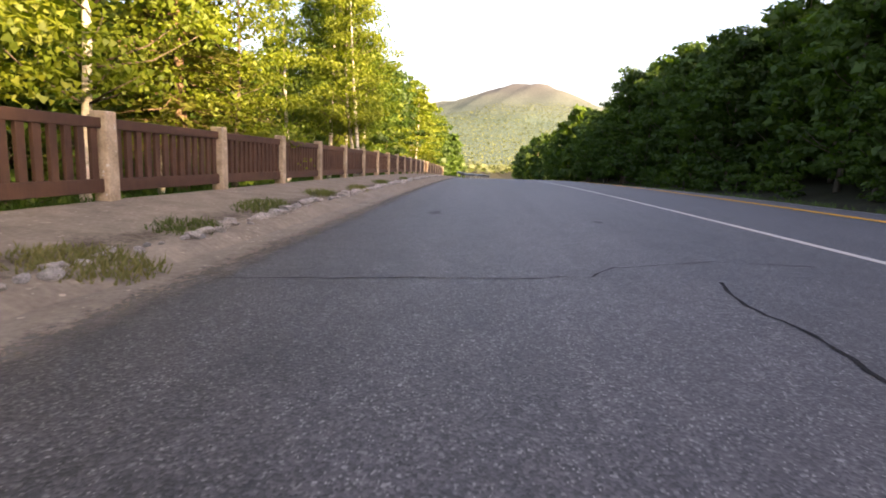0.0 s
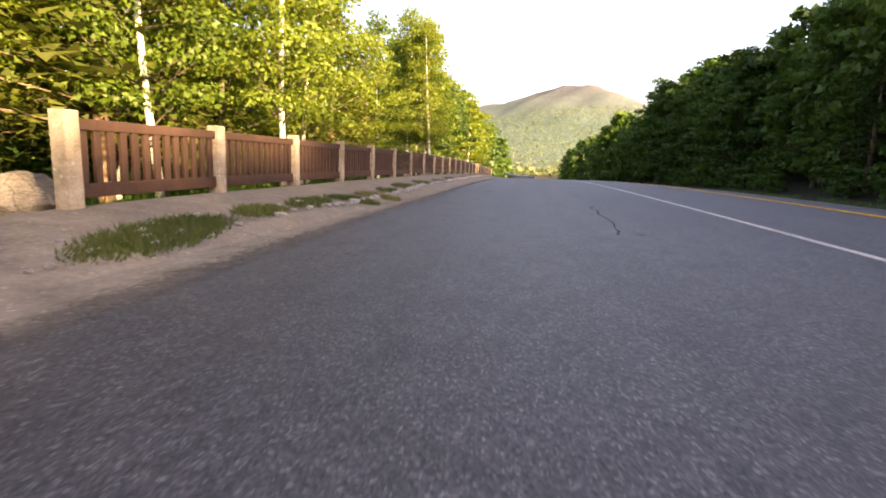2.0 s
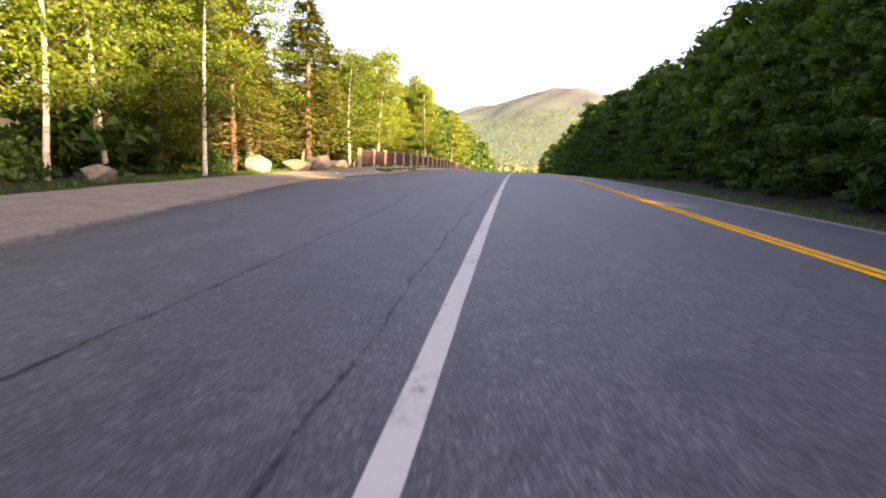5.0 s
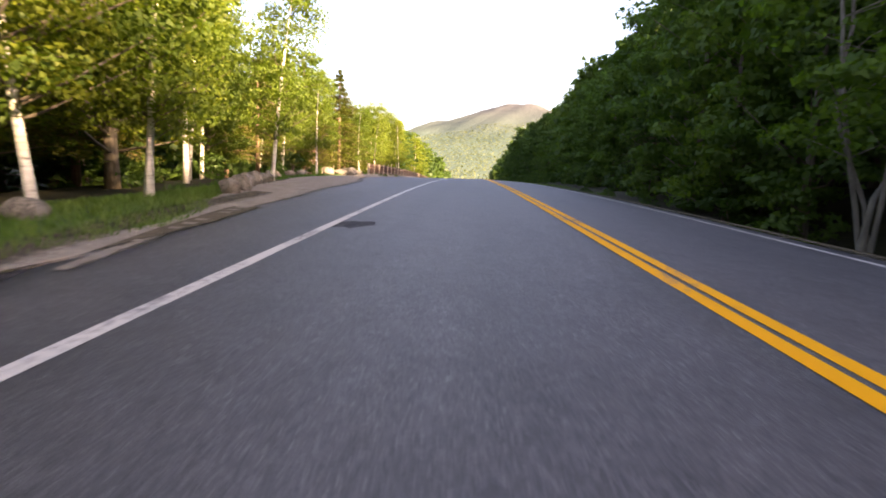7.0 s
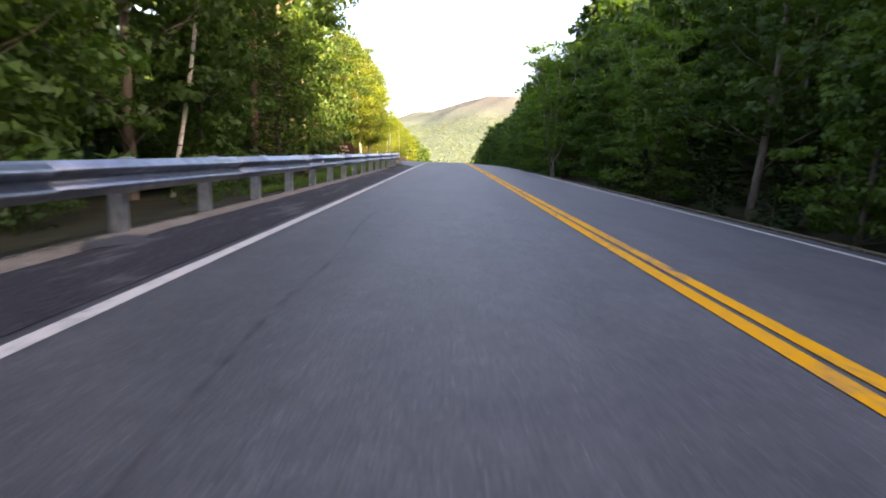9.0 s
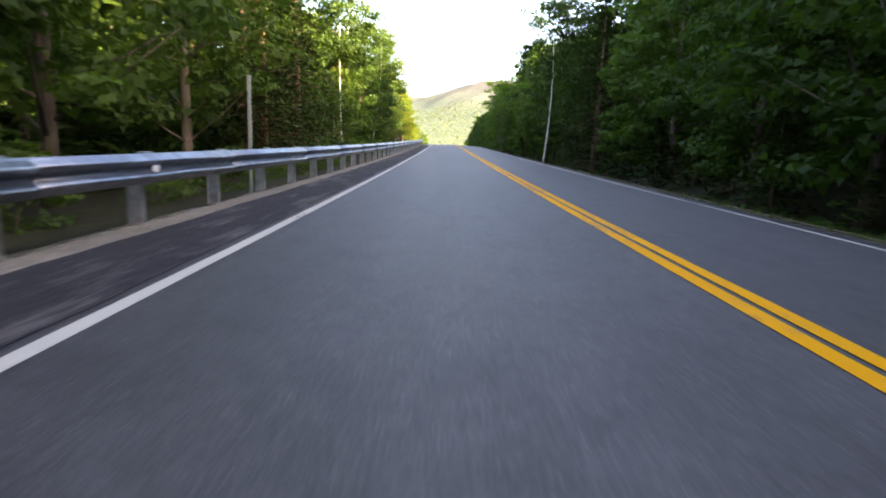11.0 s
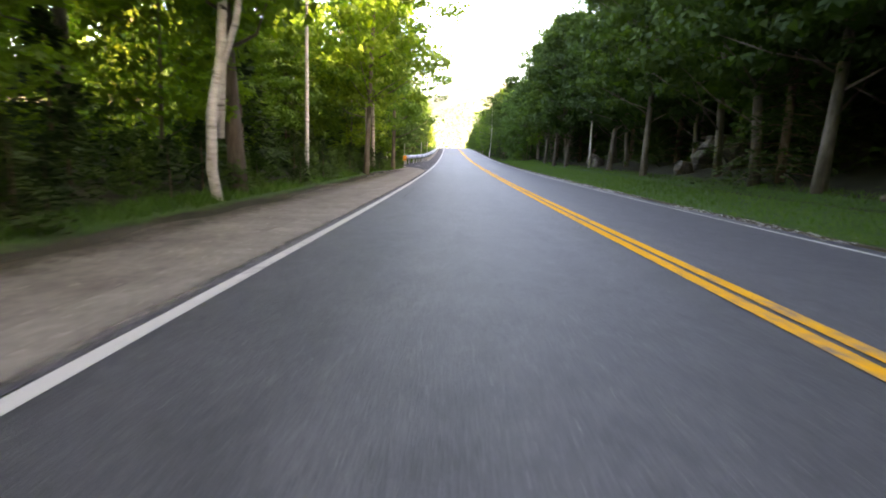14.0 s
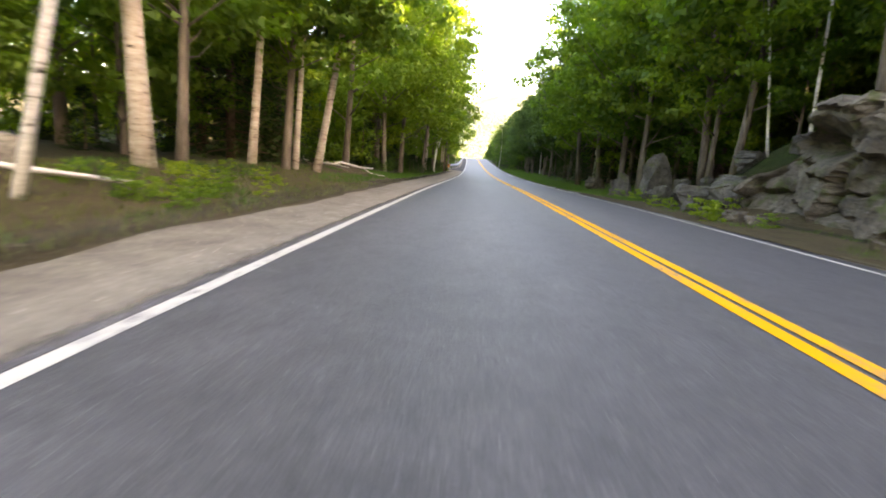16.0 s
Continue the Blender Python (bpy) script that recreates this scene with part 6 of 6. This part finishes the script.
        link_mesh("rock_block" if key > -9e5 else "mossy_top", co[used_v].tolist(), back_to.reshape(-1, 4).tolist(), LEDGE, root)
    return root


ledge_wall()


def slab_mesh(seed, taper, lean):
    """A standing block that narrows upwards."""
    me = block_mesh(seed, 1.0, 0.6, 1.0)
    for v in me.vertices:
        f = (v.co.z + 1) / 2
        v.co.x = v.co.x * (1 - taper * f) + lean * f
        v.co.y *= 1 - 0.5 * taper * f
    me.materials.append(GREY_ROCK)
    return me


GREYS = [me.copy() for me in BLOCKS[:4]]
for me in GREYS:
    me.materials.clear()
    me.materials.append(GREY_ROCK)
L_BANK = "grey lichened block lying on the mossy bank"
place_rock("slab_rock", slab_mesh(33, 0.45, 0.1), 16.3, -210.8, (1.1, 0.9, 1.6), 12, 0.25, "standing grey slab of ledge rock in the grass", "rock", "ledge rocks")
place_rock("slab_rock", slab_mesh(36, 0.3, 0.3), 15.1, -209.4, (0.75, 0.7, 0.8), -8, 0.25, "pale jagged slab leaning at the foot of the bank", "rock", "ledge rocks")
for x, y, sx, sy, sz, turn, k in [(14.95, -215.9, 0.34, 0.4, 0.52, 20, 0), (15.25, -217.7, 0.62, 0.6, 0.62, 70, 1), (15.3, -213.0, 0.36, 0.4, 0.42, 10, 2), (15.5, -214.6, 0.3, 0.4, 0.4, 130, 3),
                                  (17.6, -216.3, 0.55, 0.5, 0.45, 30, 1), (17.7, -219.3, 0.8, 0.6, 0.55, 15, 2), (16.3, -218.6, 0.45, 0.5, 0.4, 80, 3), (16.9, -212.4, 0.45, 0.4, 0.4, 50, 0), (16.2, -212.9, 0.3, 0.35, 0.25, 100, 1), (15.7, -219.2, 0.6, 0.6, 0.7, 160, 0),
                                  (17.1, -214.4, 0.35, 0.4, 0.3, 200, 2), (16.6, -216.9, 0.3, 0.3, 0.3, 250, 0), (14.6, -219.0, 0.3, 0.35, 0.25, 300, 3), (16.7, -197.0, 0.6, 0.42, 0.26, 10, 2)]:
    place_rock("ledge_rock", GREYS[k], x, y, (sx, sy, sz), turn, 0.2, L_BANK, "rock", "ledge rocks")
for k in range(22):
    y = -240 + 31 * rk.random()
    s = rk.uniform(0.1, 0.32)
    place_rock("ledge_rock", rk.choice(BLOCKS), at_d(rk.uniform(4.6, 5.3), y), y, (s, s * rk.uniform(0.9, 1.5), s * rk.uniform(0.6, 0.95)), rk.uniform(0, 360), 0.35, "broken block of ledge rock lying on the soil", "rock", "ledge rocks")
for x, y in [(14.3, -217.3), (14.5, -217.0), (14.8, -213.0), (14.6, -220.3), (14.3, -220.8), (14.5, -221.5), (14.2, -222.6), (14.6, -224.0), (14.9, -211.4), (14.7, -218.2)]:
    plant(FERN, x, y, rk.uniform(0.8, 1.3), group="ferns")
yt = np.arange(-221, -206, 0.4)
thin("bank_moss", yt, 5.2, 9.5, (0.1, 0.55, 0.4, 0.65, 0.5, 0.2), THIN_MOSS, "patchy green moss on the earth bank", 0.03)
for x, y, s in [(19.6, -170.0, 1.0), (19.9, -167.6, 1.05), (18.4, -168.0, 0.45), (20.6, -186.0, 0.9), (20.2, -180.0, 0.9), (15.9, -199.9, 0.62), (18.2, -154.0, 0.4), (16.4, -203.5, 0.5), (18.8, -150.0, 0.6)]:
    place_rock("ledge_rock", rk.choice(BLOCKS), x, y, (s, s * 1.1, s), rk.uniform(0, 360), 0.2, "weathered grey rock at the forest edge", "rock", "ledge rocks")

# ---- grass ----


def grass(name, y0, y1, da, db, count, h, seed, label, dens=0.0, material=GRASS):
    rng = np.random.default_rng(seed)
    y = rng.uniform(y0, y1, count)
    a, b = np.interp(y, [p[0] for p in da], [p[1] for p in da]), np.interp(y, [p[0] for p in db], [p[1] for p in db])
    d = a + (b - a) * rng.uniform(0, 1, count)
    if dens:
        keep = np.array([noise.noise((dd * 0.9, yy * 0.45, seed)) for dd, yy in zip(d, y)]) > dens
        y, d = y[keep], d[keep]
    x = xc(y) + d
    z = ground(x, y)
    n = len(y)
    ang = rng.uniform(0, 2 * math.pi, n)
    hh = h * rng.uniform(0.5, 1.3, n)
    w = 0.006 + 0.045 * hh * rng.uniform(0.6, 1.3, n)
    lean = rng.normal(size=(n, 2)) * 0.35 * hh[:, None]
    v = np.empty((n, 3, 3))
    ca, sa = np.cos(ang) * w, np.sin(ang) * w
    v[:, 0] = np.stack([x - ca, y - sa, z], 1)
    v[:, 1] = np.stack([x + ca, y + sa, z], 1)
    v[:, 2] = np.stack([x + lean[:, 0] * 1.3, y + lean[:, 1] * 1.3, z + hh], 1)
    ob = new(name, leaves_mesh(name, v, material))
    return tagged(ob, label, "grass", kind="stuff")


grass("verge_grass", -214, -118, [(-214, 4.4), (-210, 4.1), (-200, 3.7), (-118, 3.5)], [(-214, 5.0), (-209, 6.4), (-205, 8.5), (-118, 7.5)], 52000, 0.13, 1, "mown green grass verge on the right bank")
grass("verge_grass", -262, -212, [(-262, 3.9), (-212, 3.9)], [(-262, 5.4), (-212, 5.4)], 9000, 0.11, 11, "thin green grass on the soil below the ledge", 0.05)
grass("verge_grass", -212, -150, [(-212, -6.9), (-208, -6.1), (-150, -6.3)], [(-212, -5.5), (-150, -5.9)], 18000, 0.15, 2, "uneven green grass beside the dirt shoulder", -0.3)
grass("verge_grass", -262, -218, [(-262, -7.5), (-222, -8.4), (-218, -8.2)], [(-262, -4.9), (-222, -4.9), (-218, -5.1)], 16000, 0.09, 7, "short olive grass on the soil bank", 0.0, DRY_GRASS)
grass("verge_grass", -240, -208, [(-240, -8), (-222, -8.6), (-208, -6.6)], [(-240, -5.3), (-222, -5.2), (-208, -5.5)], 15000, 0.11, 8, "green grass patches on the soil bank", 0.12)
grass("verge_grass", -80, -45, [(-80, -6.0), (-72, -8), (-62, -8), (-45, -8.6)], [(-80, -5.2), (-62, -5.0), (-58, -5.15), (-53, -5.35), (-51.3, -5.8), (-50, -6.4), (-45, -8.0)], 32000, 0.11, 3, "green grass behind the guardrail")
grass("verge_grass", -46, 60, [(-46, -9.6), (-30, -12), (-8, -14.6), (60, -14)], [(-46, -8.2), (-30, -11), (-8, -13.6), (60, -12.6)], 12000, 0.17, 4, "grass at the foot of the fence and boulders", -0.05)


def tuft(x, y, rx, ry, turn, count, h, seed):
    """A patch of short grass with a ragged rim."""
    rng = np.random.default_rng(seed)
    a, q = rng.uniform(0, 2 * math.pi, count), np.sqrt(rng.uniform(0, 1, count)) * rng.uniform(0.75, 1.2, count)
    u, w = np.cos(a) * q * rx, np.sin(a) * q * ry
    c, t = math.cos(turn), math.sin(turn)
    px, py = x + u * c - w * t, y + u * t + w * c
    pz = ground(px, py) + 0.025
    n = count
    ang = rng.uniform(0, 2 * math.pi, n)
    hh = h * rng.uniform(0.4, 1.3, n)
    ww = 0.006 + 0.05 * hh
    lean = rng.normal(size=(n, 2)) * 0.5 * hh[:, None]
    ca, sa = np.cos(ang) * ww, np.sin(ang) * ww
    v = np.empty((n, 3, 3))
    v[:, 0] = np.stack([px - ca, py - sa, pz], 1)
    v[:, 1] = np.stack([px + ca, py + sa, pz], 1)
    v[:, 2] = np.stack([px + lean[:, 0], py + lean[:, 1], pz + hh], 1)
    return tagged(new("grass_tuft", leaves_mesh("grass_tuft", v, DRY_GRASS)), "patch of short dull grass behind the kerb stones", "grass", kind="stuff")


for k, (x, y, rx, ry, n) in enumerate([(-2.85, 2.1, 0.5, 0.38, 1300), (-2.75, 3.6, 0.5, 0.45, 900), (-3.05, -3.2, 0.4, 1.2, 3600), (-3.15, -1.0, 0.3, 0.6, 1200), (-3.15, 0.7, 0.3, 0.8, 1300), (-3.2, 7.9, 0.35, 0.9, 700), (-3.0, 5.4, 0.3, 0.5, 350), (-3.3, 11.2, 0.3, 0.9, 500), (-3.1, 14.0, 0.3, 1.0, 500), (-3.3, 18.5, 0.3, 1.2, 500), (-3.2, 24, 0.3, 1.5, 500)]):
    tuft(x, y, rx, ry, 0.15, n, 0.075, 100 + k)
grass("verge_grass", -30, 80, [(-30, 3.7), (80, 3.6)], [(-30, 6.0), (80, 8)], 9000, 0.22, 6, "sparse dark grass on the right bank", -0.1)

# ---- fallen wood and a stone on the left bank ----


def log(points, r, label, mat):
    vs, fs = tube([(x, y, gz(x, y) + dz) for x, y, dz in points], [r * k for k in np.linspace(1, 0.55, len(points))], 8)
    return tagged(link_mesh("fallen_branch", vs, fs, mat, smooth=True), label, "fallen branch", "fallen branches")


log([(2.6, -231.4, 0.22), (3.0, -230.4, 0.16), (3.5, -229.2, 0.10)], 0.05, "bleached fallen birch branch lying on the bank", BIRCH_BARK)
log([(2.1, -213.6, 0.12), (2.3, -213.0, 0.2), (2.9, -212.3, 0.16), (3.3, -211.2, 0.2)], 0.06, "bleached fallen log lying on the bank", BIRCH_BARK)
log([(1.5, -214.9, 0.05), (2.0, -214.1, 0.16), (2.8, -213.8, 0.1)], 0.035, "bleached fallen branch lying on the bank", BIRCH_BARK)
lg = random.Random(31)
for k in range(9):
    bx, by, ang, ln = lg.uniform(0.6, 3.2), lg.uniform(-217.5, -210.5), lg.uniform(-0.7, 2.2), lg.uniform(0.7, 1.8)
    bend = lg.uniform(-0.25, 0.25)
    log([(bx + math.cos(ang) * ln * f + bend * math.sin(3 * f), by + math.sin(ang) * ln * f - bend * f * f, 0.04 + 0.22 * lg.random()) for f in (0, 0.3, 0.62, 1.0)], lg.uniform(0.014, 0.035), "crooked bleached branch lying on the bank", lg.choice([BIRCH_BARK, GREY_BARK, GREY_BARK]))
log([(17.2, -181.4, 0.2), (19.8, -180.6, 0.25)], 0.08, "grey fallen log at the forest edge", GREY_BARK)
place_rock("boulder", BOULDERS[2], 1.9, -229.6, (0.4, 0.35, 0.35), 40, 0.3, "grey boulder in the grass of the bank", "boulder")

# ---- woods on the mountain's foot ----
# the leaf colour of these woods carries the haze
rng = np.random.default_rng(9)
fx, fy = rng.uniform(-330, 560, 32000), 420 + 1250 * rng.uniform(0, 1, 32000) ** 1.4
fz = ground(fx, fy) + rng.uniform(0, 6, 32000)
tagged(new("far_woods", leaves_mesh("far_woods", leaf_quads(np.stack([fx, fy, fz], 1), 3.4, rng, up=1.2, flat=0.9, tri=True), HAZE_TINTED_LEAF)), "distant sunlit woods on the lower mountain", "woods", kind="stuff")
